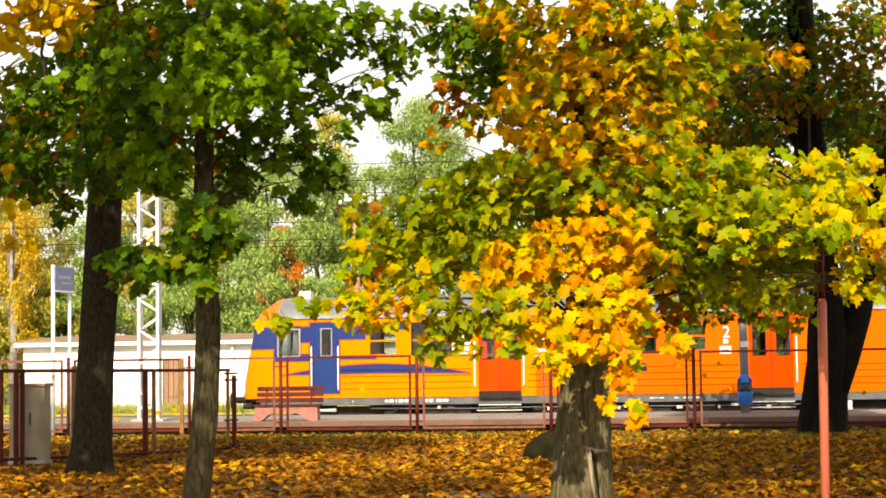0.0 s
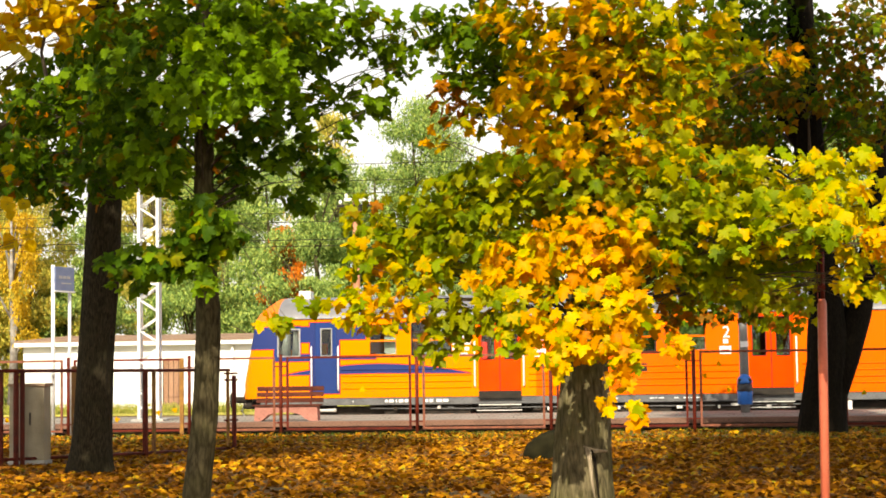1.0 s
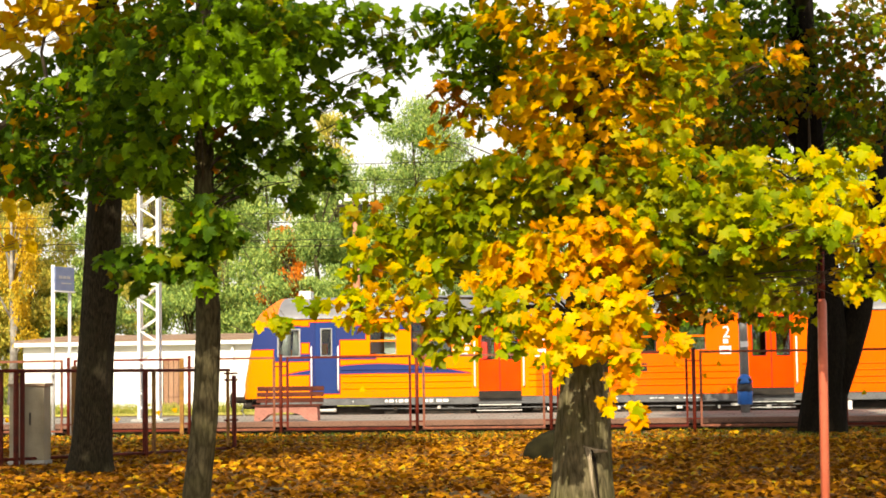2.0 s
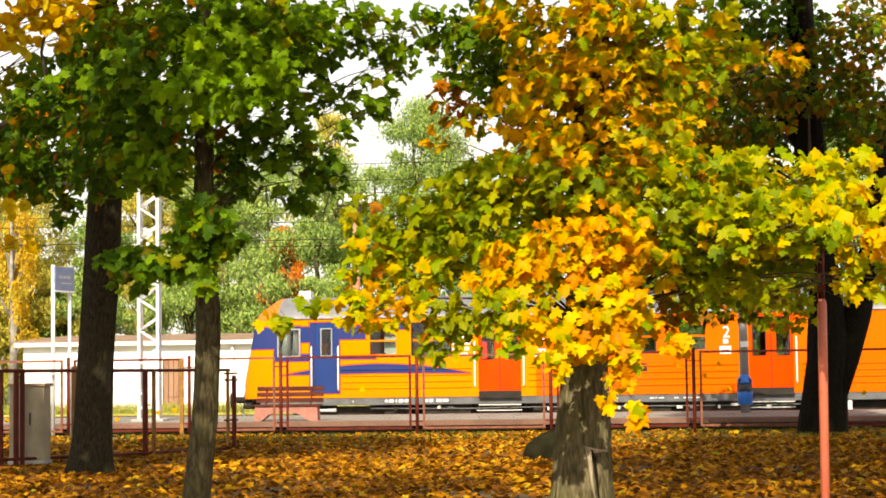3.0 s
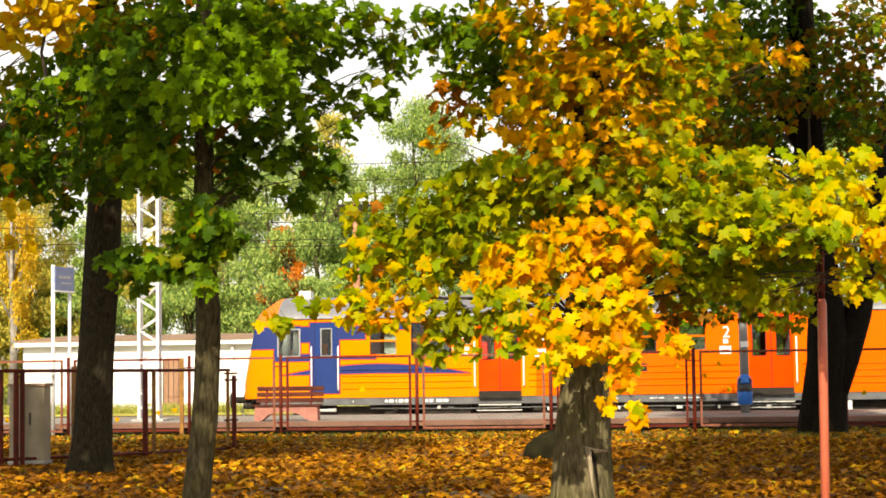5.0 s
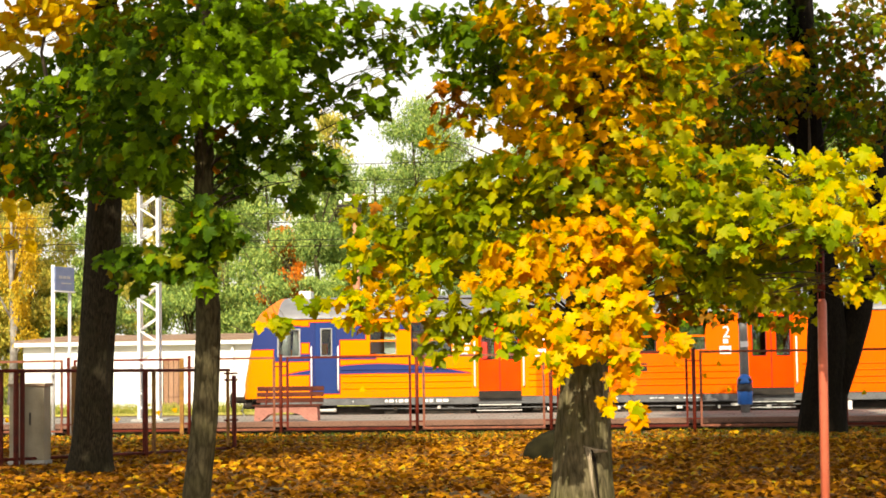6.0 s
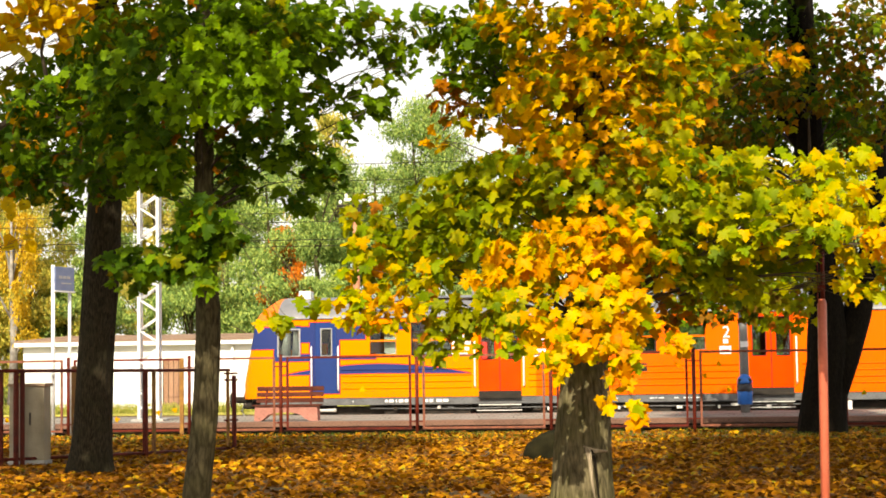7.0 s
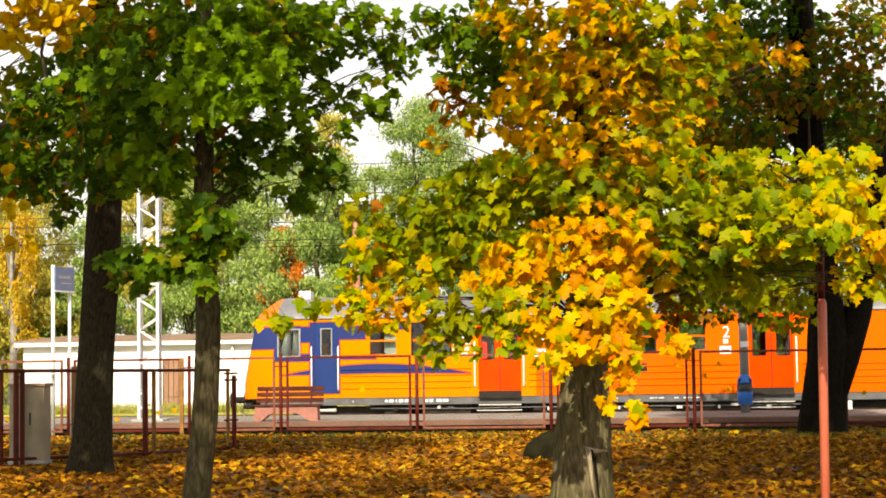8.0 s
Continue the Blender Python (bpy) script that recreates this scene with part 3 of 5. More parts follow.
    # class mark, pictogram and notices
    for u in (-3.55, 1.66):
        cu = bpy.data.curves.new("class_number", "FONT")
        cu.body, cu.size, cu.extrude = "2", 0.46, 0.002
        ob = new("class_number", cu)
        ob.parent, ob.matrix_basis = train, pose(u, -0.004, 2.225, 90)
        me = bpy.data.meshes.new_from_object(ob)
        bpy.data.objects.remove(ob)
        me.materials.append(WHITE)
        num = new("class_number", me)
        num.parent, num.matrix_basis = train, pose(u, -0.004, 2.225, 90)
        tagged(num, "white painted figure two")
        part("pictogram", boxed(u + 0.02, u + 0.16, -0.004, 0.003, 2.06, 2.18, 0.0), WHITE, train)
        part("notice", boxed(u - 0.08, u + 0.24, -0.004, 0.003, 1.76, 1.98, 0.0), WHITE, train, "white notice plate")
        part("notice_line", boxed(u - 0.05, u + 0.20, -0.007, -0.004, 1.86, 1.885), FIRERED, train)
    for i in range(5):
        part("notice", boxed(-6.0 + 0.02 * (i % 2), -5.55 + 0.05 * (i % 3), -0.004, 0.003, 1.80 + i * 0.17, 1.90 + i * 0.17), WHITE, train, "white notice plate")
    part("side_vent", boxed(-0.74, -0.46, -0.006, 0.003, 1.26, 1.53), UNDER, train)
    part("emergency_box", boxed(-5.12, -4.98, -0.02, 0.01, 1.72, 2.2, 0.01), FIRERED, train, "small red box by the door")
    # underframe: bogies, tanks, buffers
    for u in (-9.0, 5.6):
        bogie = part("bogie", boxed(u - 1.7, u + 1.7, 0.3, 0.5, 0.02, 0.40, 0.03), UNDER, train)
        for w in (-1.2, 1.2):
            for y in (0.62, 2.06):
                part("wheel", tube([(u + w, y, 0.27), (u + w, y + 0.13, 0.27)], 0.46, 24), UNDER, bogie)
            part("axle_box", boxed(u + w - 0.2, u + w + 0.2, 0.2, 0.34, 0.05, 0.36, 0.03), UNDER, bogie)
            part("spring", tube([(u + w, 0.27, 0.36), (u + w, 0.27, 0.46)], 0.09, 10), UNDER, bogie)
    for i, (a, b, lo) in enumerate([(-6.9, -5.5, 0.02), (-3.7, -2.6, 0.05), (-2.3, -0.7, 0.0), (-0.4, 0.2, 0.10), (0.6, 2.1, 0.03), (7.6, 8.4, 0.0)]):
        part("equipment_box", boxed(a, b, 0.18, 0.9, lo, 0.43, 0.02), UNDER, train)
    for a, b2 in ((-7.1, -5.3), (-3.9, 2.3), (3.7, 4.4), (7.2, 8.6)):
        part("centre_tank", boxed(a, b2, 0.95, 1.9, -0.1, 0.42, 0.03), UNDER, train)
    part("under_beam", boxed(-8.6, 8.5, 1.25, 1.5, -0.30, 0.43, 0.02), UNDER, train)
    for a, b2 in DOORS:
        part("step_box", boxed(a + 0.05, b2 - 0.05, 0.32, 0.8, -0.05, 0.42, 0.02), UNDER, train)
    rng = random.Random(44)
    part("brake_pipe", tube([(-8.4, 0.12, 0.34), (-5.6, 0.12, 0.31), (-3.9, 0.12, 0.33), (2.2, 0.12, 0.32), (4.4, 0.12, 0.34)], 0.018, 6), SKIRT, train)
    for i in range(26):
        u = rng.uniform(-8.3, 8.2)
        w, z = rng.uniform(0.05, 0.22), rng.uniform(0.20, 0.36)
        part("fitting", boxed(u, u + w, 0.09, 0.17, z, z + rng.uniform(0.04, 0.10), 0.008), rng.choice((STEELPALE, UNDER, UNDER, SKIRT)), train)
    part("pale_box", boxed(4.55, 5.2, 0.05, 0.16, 0.12, 0.42, 0.02), STEELPALE, train, "pale equipment box")
    for u in (-3.3, -1.3, -0.55, 0.35, 1.5):
        part("valve", boxed(u, u + 0.07, 0.08, 0.17, 0.24, 0.33, 0.015), STEELPALE, train)
    part("air_pipe", tube([(-11.0, 0.4, 0.30), (-9.4, 0.12, 0.30)], 0.05, 8), STEELPALE, train)
    for y in (0.55, 2.3):
        buf = part("buffer", tube([(U0 - 0.42, y, 0.62), (U0 - 0.36, y, 0.62), (U0 - 0.355, y, 0.62), (U0 + 0.2, y, 0.62)], [0.23, 0.24, 0.09, 0.10], 16), UNDER, train)
    part("coupler", tube([(U0 - 0.25, W / 2, 0.45), (U0 + 0.3, W / 2, 0.45)], 0.12, 10), UNDER, train)
    part("headlight", tube([(U0 - 0.03, 0.7, 1.05), (U0 + 0.1, 0.7, 1.05)], 0.13, 16), WINFRAME, train)
    part("brake_hose", tube([(U0 - 0.05, 0.9, 0.6), (U0 - 0.2, 0.9, 0.3), (U0 - 0.1, 0.9, 0.12)], 0.03, 8), STEELPALE, train)
    # seat backs seen through the windows
    for i in range(10):
        u = -8.2 + i * 1.55
        if any(a - 0.3 < u < b + 0.3 for a, b in DOORS):
            continue
        part("seat", boxed(u, u + 0.12, 0.15, 1.1, 0.9, 1.95, 0.04), INTERIOR, train)
    return train


build_train()


# ---- far shed ----
def build_shed():
    shed = thing("shed", on_rail(0, 62, 0), "long low whitewashed shed with a brown felt roof", "building")
    bm = bmesh.new()
    wall_with_holes(bm, -22.95, -8.0, -0.1, 2.42, [(-17.78, -17.0, -0.1, 1.95)], 0, 0.3)
    part("wall", bm, RENDERED, shed, "bright white rendered wall")
    part("wall", boxed(-22.95, -22.65, 0.3, 5, -0.1, 2.42), RENDERED, shed)
    part("wall", boxed(-22.95, -8.0, 5, 5.3, -0.1, 2.78), RENDERED, shed)
    part("eave", boxed(-23.2, -7.8, -0.28, 0.35, 2.42, 2.58, 0.02), WHITE, shed, "white eave slab")
    bm = bmesh.new()
    vs = [bm.verts.new(c) for c in ((-23.2, -0.3, 2.585), (-7.8, -0.3, 2.585), (-7.8, 5.4, 2.86), (-23.2, 5.4, 2.86), (-23.2, -0.3, 2.64), (-7.8, -0.3, 2.64), (-7.8, 5.4, 2.92), (-23.2, 5.4, 2.92))]
    for q in ((0, 3, 2, 1), (4, 5, 6, 7), (0, 1, 5, 4), (1, 2, 6, 5), (2, 3, 7, 6), (3, 0, 4, 7)):
        bm.faces.new([vs[i] for i in q])
    part("roof", bm, ROOFFELT, shed)
    door = part("door", boxed(-17.77, -17.01, 0.06, 0.12, -0.08, 1.94, 0.01), DOORWOOD, shed, "brown boarded door")
    for i in range(4):
        part("board_joint", boxed(-17.77 + 0.19 * i - 0.008, -17.77 + 0.19 * i + 0.008, 0.045, 0.062, -0.06, 1.92), UNDER, door)
    part("pipe", tube([(-15.2, -0.08, 0), (-15.2, -0.08, 2.4)], 0.05, 8), WHITE, shed)


build_shed()


# ---- leaves ----
HALF = [(0.15, -0.10), (0.37, -0.13), (0.47, -0.04), (0.39, 0.05), (0.37, 0.14), (0.55, 0.18), (0.59, 0.26), (0.74, 0.38), (0.59, 0.41), (0.53, 0.50), (0.32, 0.47), (0.29, 0.61), (0.38, 0.74), (0.23, 0.77), (0.13, 0.92)]
OUTLINE = [(0.0, 0.0)] + HALF + [(0.0, 1.06)] + [(-x, y) for x, y in HALF[::-1]]
SIMPLE = [(0.0, 0.0), (0.40, -0.08), (0.35, 0.15), (0.60, 0.42), (0.30, 0.46), (0.0, 1.0), (-0.30, 0.46), (-0.60, 0.42), (-0.35, 0.15), (-0.40, -0.08)]
OVAL = [(0.0, 0.0), (0.22, -0.06), (0.44, 0.06), (0.56, 0.32), (0.46, 0.60), (0.24, 0.82), (0.0, 1.04), (-0.24, 0.82), (-0.46, 0.60), (-0.56, 0.32), (-0.44, 0.06), (-0.22, -0.06)]


def leaf_points(outline, fold, droop):
    """Outline and a middle point, folded along the midrib and drooping to the tip."""
    pts = [(0.0, 0.32)] + outline
    return np.array([(x, y - 0.3, -fold * abs(x) - droop * y * y + 0.06 * math.sin(9 * x)) for x, y in pts])


def leaf_mesh(outline, seed):
    rng = random.Random(seed)
    p = leaf_points(outline, rng.uniform(0.0, 0.5), rng.uniform(0.0, 0.4))
    n = len(outline)
    me = bpy.data.meshes.new("leaf")
    me.from_pydata([tuple(c) for c in p], [], [(0, 1 + i, 1 + (i + 1) % n) for i in range(n)])
    rim = me.attributes.new("rim", "FLOAT", "POINT")
    rim.data.foreach_set("value", np.array([0.0] + [1.0] * n, dtype=np.float32))
    return me


def leaf_frame(rng, outward, sunward=0.55):
    """Blades turn to the light and outward, tips hang down."""
    n = Vector((rng.gauss(0, 0.42), rng.gauss(0, 0.42), rng.gauss(0, 0.42))) + SUN * sunward + outward * 0.35 + Vector((0, 0, 0.12))
    n.normalize()
    down = Vector((rng.gauss(0, 0.45), rng.gauss(0, 0.45), -1))
    y = (down - n * down.dot(n)).normalized()
    return Matrix((y.cross(n), y, n)).transposed()


def joined_leaves(frames, outline, fan=True, slots=None):
    """One mesh of many leaves, each an island; frames: (place, turn, size); slots: each leaf's material."""
    shapes = np.array([leaf_points(outline, f, d) for f, d in ((0.1, 0.1), (0.3, 0.25), (0.5, 0.4), (0.0, 0.35))])
    n, many = len(outline), len(frames)
    if not fan:
        shapes = shapes[:, 1:]
    turn = np.array([[tuple(row) for row in r] for _, r, _ in frames]) * np.array([s for _, _, s in frames])[:, None, None]
    co = np.einsum("kij,kpj->kpi", turn, shapes[np.arange(many) % 4]) + np.array([tuple(p) for p, _, _ in frames])[:, None, :]
    faces = np.array([(0, 1 + i, 1 + (i + 1) % n) for i in range(n)] if fan else [tuple(range(n))])
    sides, per = faces.shape[1], shapes.shape[1]
    tris = (faces[None] + (np.arange(many) * per)[:, None, None]).reshape(-1)
    me = bpy.data.meshes.new("foliage")
    me.vertices.add(many * per)
    me.vertices.foreach_set("co", co.reshape(-1).astype(np.float32))
    me.loops.add(len(tris))
    me.loops.foreach_set("vertex_index", tris.astype(np.int32))
    me.polygons.add(len(tris) // sides)
    me.polygons.foreach_set("loop_start", np.arange(0, len(tris), sides, dtype=np.int32))
    me.update(calc_edges=True)
    rim = np.ones((many, per), dtype=np.float32)
    if fan:
        rim[:, 0] = 0.0
    me.attributes.new("rim", "FLOAT", "POINT").data.foreach_set("value", rim.reshape(-1))
    if slots is not None:
        me.polygons.foreach_set("material_index", np.repeat(np.array(slots, dtype=np.int32), len(faces)))
    return me


SINGLE = {}


def single_leaf_mesh(key, seed, outline):
    if (key, seed) not in SINGLE:
        me = leaf_mesh(outline, seed)
        me.materials.append(LEAF[key])
        SINGLE[key, seed] = me
    return SINGLE[key, seed]


# ---- fence along the platform: framed wire panels between steel posts ----
def chain_link(bm, u0, u1, z0, z1, step=0.11, r=0.0010):
    """Crossed wires clipped to the frame."""
    h = z1 - z0
    n = int((u1 - u0 + h) / step)
    for k in range(1, n + 1):
        for s in (1, -1):
            a = k * step
            lo, hi = max(0.0, a - (u1 - u0)), min(h, a)
            if hi - lo < 0.02:
                continue
            p = (u0 + (a - lo), z0 + lo) if s > 0 else (u1 - (a - lo), z0 + lo)
            q = (u0 + (a - hi), z0 + hi) if s > 0 else (u1 - (a - hi), z0 + hi)
            d = Vector((q[0] - p[0], 0, q[1] - p[1])).normalized()
            nrm = Vector((-d.z, 0, d.x)) * r
            y = 0.004 * s
            co = [Vector((p[0], y, p[1])), Vector((q[0], y, q[1]))]
            v = [bm.verts.new(c) for c in (co[0] - nrm, co[1] - nrm, co[1] + nrm, co[0] + nrm, co[0] + Vector((0, r * 1.6, 0)), co[1] + Vector((0, r * 1.6, 0)))]
            for f in ((0, 1, 2, 3), (0, 4, 5, 1), (3, 2, 5, 4)):
                bm.faces.new([v[i] for i in f])


def build_fence():
    posts = [-16.8, -13.62, -10.76, -8.63, -5.51, -2.50, 0.66, 3.8, 6.95]
    fence = thing("platform_fence", on_rail(0, 39.7, 0), "rusty red steel fence with framed wire panels", "fence")
    for i, u in enumerate(posts):
        post = part("post", tube([(u, 0, -0.3), (u, 0, 1.84 if i != 4 else 1.78)], 0.040, 8), RED, fence)
        for z in (0.28, 1.55):
            part("bracket", boxed(u - 0.13, u + 0.13, -0.012, 0.012, z, z + 0.03), RED, post)
        if i + 1 < len(posts):
            a, b = u + 0.13, posts[i + 1] - 0.13
            panel = part("panel_frame", ring_frame(a + 0.05, b - 0.05, 0.17, 1.735, 0.05, -0.02, 0.02), RED if i % 2 else surface("rust_brown_paint", (0.10, 0.03, 0.014), (0.24, 0.07, 0.03), 6, 0.65, 0.2), fence)
            if i == 1:
                part("stile", boxed(b - 0.09, b, -0.03, 0.03, 0.05, 1.78, 0.006), RUSTY, panel, "rust-yellow gate stile")
            bm = bmesh.new()
            chain_link(bm, a + 0.04, b - 0.04, 0.17, 1.735)
            part("wire_mesh", bm, WIRE, panel, "rusty chain-link wire", kind="stuff")

    # dead leaves caught in the wire
    for u, z, k in ((1.21, 1.48, 0), (0.9, 1.23, 1), (1.42, 0.92, 2), (-15.08, 0.41, 3), (-11.49, 0.55, 4), (-11.1, 0.6, 1), (-12.46, 0.4, 2), (-6.75, 1.02, 0), (4.33, 0.82, 3)):
        me = leaf_mesh(OUTLINE, 90 + k)
        me.materials.append(LEAF["orange"])
        leaf = new("caught_leaf", me)
        leaf.parent, leaf.matrix_basis = fence, pose(u, -0.03, z, 75, 40 * k, 0) @ Matrix.Diagonal((0.11, 0.11, 0.11, 1))


build_fence()


def build_railing():
    rail = thing("pipe_railing", on_rail(-10.17, 27.2, 0) @ pose(0, 0, 0, 0, 0, 68.4), "weathered dark red pipe railing with low and high bars", "railing")
    part("top_bar", tube([(-0.9, 0, 1.54), (2.0, 0, 1.52), (4.0, 0, 1.51), (5.75, 0, 1.50)], 0.028, 8), RED, rail)
    part("bottom_bar", tube([(-0.9, 0, 0.16), (2.0, 0, 0.10), (5.8, 0, 0.05)], 0.026, 8), RED, rail)
    for x, w, m in ((-0.36, 0.026, RED), (-0.02, 0.032, RED), (0.12, 0.030, RED), (3.24, 0.036, RED), (3.48, 0.028, RUSTY), (5.70, 0.024, RUSTY), (5.90, 0.032, RED)):
        part("post", boxed(x - w, x + w, -w, w, -0.2, 1.53 if x < 5.8 else 1.40, 0.008), m, rail)
    for z in (1.42, 1.30, 0.55):
        part("link", boxed(5.6, 6.0, -0.02, 0.02, z, z + 0.035), RED, rail)
    part("hinge_post", boxed(1.55, 1.70, 0.1, 0.22, -0.2, 1.60, 0.01), RUSTY, rail, "rust-yellow gate post")


build_railing()


def build_cabinet(u, v, w, h, label):
    cab = thing("utility_cabinet", on_rail(u, v, 0), label, "utility cabinet")
    part("plinth", boxed(-0.02, w + 0.02, -0.02, 0.34, -0.2, 0.10, 0.01), CONCRETE, cab)
    part("body", boxed(0, w, 0, 0.32, 0.10, h - 0.05, 0.012), CABINET, cab)
    part("lid", boxed(-0.03, w + 0.03, -0.035, 0.355, h - 0.05, h, 0.012), surface("cabinet_lid_brown", (0.20, 0.13, 0.08), (0.32, 0.22, 0.14), 4, 0.7, 0.1), cab, "brownish overhanging lid")
    for k in range(2):
        a = 0.02 + k * (w - 0.04) / 2
        door = part("door", boxed(a + 0.005, a + (w - 0.04) / 2 - 0.005, -0.012, 0.0, 0.14, h - 0.09, 0.004), CABINET, cab)
        part("handle", boxed(a + (0.20 if k == 0 else 0.05), a + (0.225 if k == 0 else 0.075), -0.03, -0.012, h * 0.5, h * 0.5 + 0.2, 0.004), UNDER, door)


build_cabinet(-10.45, 27.6, 0.58, 1.33, "grey-beige utility cabinet beside the red railing")
build_cabinet(-9.55, 28.2, 0.30, 0.82, "small grey utility cabinet beside a trunk")


def build_sign():
    sign = thing("station_sign", on_rail(-14.0, 40.5, 0), "blue station name board on two white posts", "sign")
    turned = Matrix.Rotation(radians(74), 4, "Z")
    for x, r in ((-0.36, 0.046), (0.30, 0.040)):
        foot = turned @ Vector((x, 0.05, 0))
        part("post", tube([(foot.x, foot.y, -0.3), (foot.x, foot.y, 4.02 if x < 0 else 3.92)], r, 10), MASTPAINT, sign)
    bm = boxed(-0.38, 0.38, -0.03, 0.03, 3.42, 3.98, 0.006)
    board = part("board", bm, BLUE, sign, "blue name board with white lettering")
    board.matrix_basis = turned
    part("rim", boxed(-0.40, 0.40, -0.035, 0.035, 3.385, 3.42), WHITE, board)
    for k, (a, b, z) in enumerate([(-0.24, -0.12, 3.70), (-0.09, 0.03, 3.70), (0.06, 0.20, 3.70), (-0.15, 0.25, 3.58)]):
        part("lettering_bar", boxed(a, b, -0.036, -0.031, z, z + (0.07 if k < 3 else 0.03)), WINFRAME, board)


build_sign()


def build_mast():
    mast = thing("catenary_mast", on_rail(-13.25, 45.0, 0.21), "silver painted steel lattice mast on the platform", "mast")
    w, h = 0.25, 9.2
    for x in (-w, w):
        for y in (-0.1, 0.1):
            part("leg", boxed(x - 0.038, x + 0.038, y - 0.038, y + 0.038, 0, h), MASTPAINT, mast)
    for i in range(11):
        z0, z1 = 0.35 + i * 0.8, 0.35 + (i + 1) * 0.8
        mid = (z0 + z1) / 2
        for y in (-0.1, 0.1):
            for a, b in (((w, y, z1 - 0.06), (-w, y, mid)), ((-w, y, mid), (w, y, z0 + 0.06))):
                part("lattice_bar", tube([a, b], 0.026, 4), MASTPAINT, mast)
        for x in (-w, w):
            part("lattice_bar", tube([(x, -0.1, z0), (x, 0.1, z1)], 0.02, 4), MASTPAINT, mast)
        if i % 4 == 0:
            part("cross_bar", boxed(-w, w, -0.13, -0.07, z0 - 0.03, z0 + 0.03), MASTPAINT, mast)
    part("foot", boxed(-0.45, 0.45, -0.35, 0.35, -0.1, 0.06, 0.02), CONCRETE, mast)


build_mast()


def build_lamp_post():
    post = thing("platform_lamp_post", on_rail(2.1, 47, 0.21), "grey concrete lamp post on the platform", "lamp post")
    part("pole", tube([(0, 0, -0.1), (-0.02, 0, 2.4), (-0.05, 0, 6.2)], [0.125, 0.11, 0.085], 12), surface("post_concrete", (0.15, 0.148, 0.138), (0.27, 0.265, 0.25), 4, 0.85, 0.2, stretch=(1, 1, 0.4)), post)
    part("notice", boxed(-0.10, 0.10, -0.126, -0.118, 1.70, 1.85), WHITE, post, "white notice plate")
    litter = thing("litter_bin", on_rail(2.08, 46.75, 0.21), "blue litter bin with a black bag hung on the lamp post", "litter bin")
    part("bin_body", tube([(0, 0, 0.22), (0, 0, 0.24), (0, 0, 0.55), (0, 0, 0.56)], [0.17, 0.19, 0.20, 0.20], 16), BINBLUE, litter)
    part("bag", tube([(0, 0, 0.54), (0.01, 0, 0.62), (0, 0, 0.70), (0, 0, 0.76)], [0.205, 0.20, 0.21, 0.18], 16, 0.12), BLACKBAG, litter, "black bin bag folded over the rim")
    part("hood", tube([(0, 0, 0.76), (0, 0, 0.82), (0, 0, 0.93), (0, 0, 1.0)], [0.19, 0.20, 0.15, 0.07], 16), BINBLUE, litter, "blue hood with dark openings")
    for x in (-0.13, 0.13):
        part("opening", boxed(x - 0.045, x + 0.045, -0.16, -0.10, 0.80, 0.89, 0.02), BLACKBAG, litter)


build_lamp_post()


def build_bench():
    bench = thing("platform_bench", on_rail(-9.37, 43.9, 0.21), "weathered dark red slatted bench on pinkish concrete legs", "bench")
    for z, y in ((0.80, 0.36), (0.655, 0.31), (0.51, 0.26)):
        part("back_slat", boxed(-0.86, 0.86, y, y + 0.035, z - 0.058, z + 0.058, 0.008), BENCHWOOD, bench)
    for y in (-0.18, -0.06, 0.06, 0.18):
        part("seat_slat", boxed(-0.86, 0.86, y - 0.05, y + 0.05, 0.375, 0.41, 0.008), BENCHWOOD, bench)
    bm = bmesh.new()
    pts = [(-0.82, 0.0), (-0.80, 0.372), (0.78, 0.372), (0.80, 0.0), (0.60, 0.0)]
    pts += [(0.50 * math.cos(radians(a)) - 0.05 + 0.0, 0.0 + 0.22 * math.sin(radians(a)) ** 0.6) for a in range(10, 171, 20)]
    pts += [(-0.66, 0.0)]
    f = bm.faces.new([bm.verts.new((x, -0.18, z)) for x, z in pts])
    ex = bmesh.ops.extrude_face_region(bm, geom=[f])
    bmesh.ops.translate(bm, verts=[v for v in ex["geom"] if isinstance(v, bmesh.types.BMVert)], vec=(0, 0.36, 0))
    bmesh.ops.recalc_face_normals(bm, faces=bm.faces)
    part("support", bm, BENCHLEG, bench, "pinkish concrete arched support")
    for x in (-0.6, 0.55):
        part("back_strut", tube([(x, 0.16, 0.36), (x, 0.29, 0.54), (x, 0.38, 0.84)], 0.025, 6), RED, bench)


build_bench()


def build_sign_pole():
    pole = thing("sign_pole", pose(2.385, 11.3, 0, 0, 0.6, -11.9), "faded red steel pipe with a sign plate seen edge-on", "pole")
    part("pipe", tube([(0, 0, -0.3), (0, 0, 1.86), (0.0, 0, 1.88), (0, 0, 1.90)], [0.029, 0.029, 0.026, 0.018], 16), REDLIGHT, pole)
    part("upper_pipe", tube([(0.005, 0.03, 1.70), (0.005, 0.03, 2.36)], 0.014, 10), RED, pole)
    plate = part("sign_plate", boxed(-0.028, -0.022, -0.02, 0.55, 1.87, 2.35, 0.002), RED, pole, "sign plate turned edge-on")
    part("clamp", boxed(-0.026, 0.022, 0.0, 0.06, 1.95, 1.985), RED, plate)
    part("clamp", boxed(-0.026, 0.022, 0.0, 0.06, 2.22, 2.255), RED, plate)


build_sign_pole()


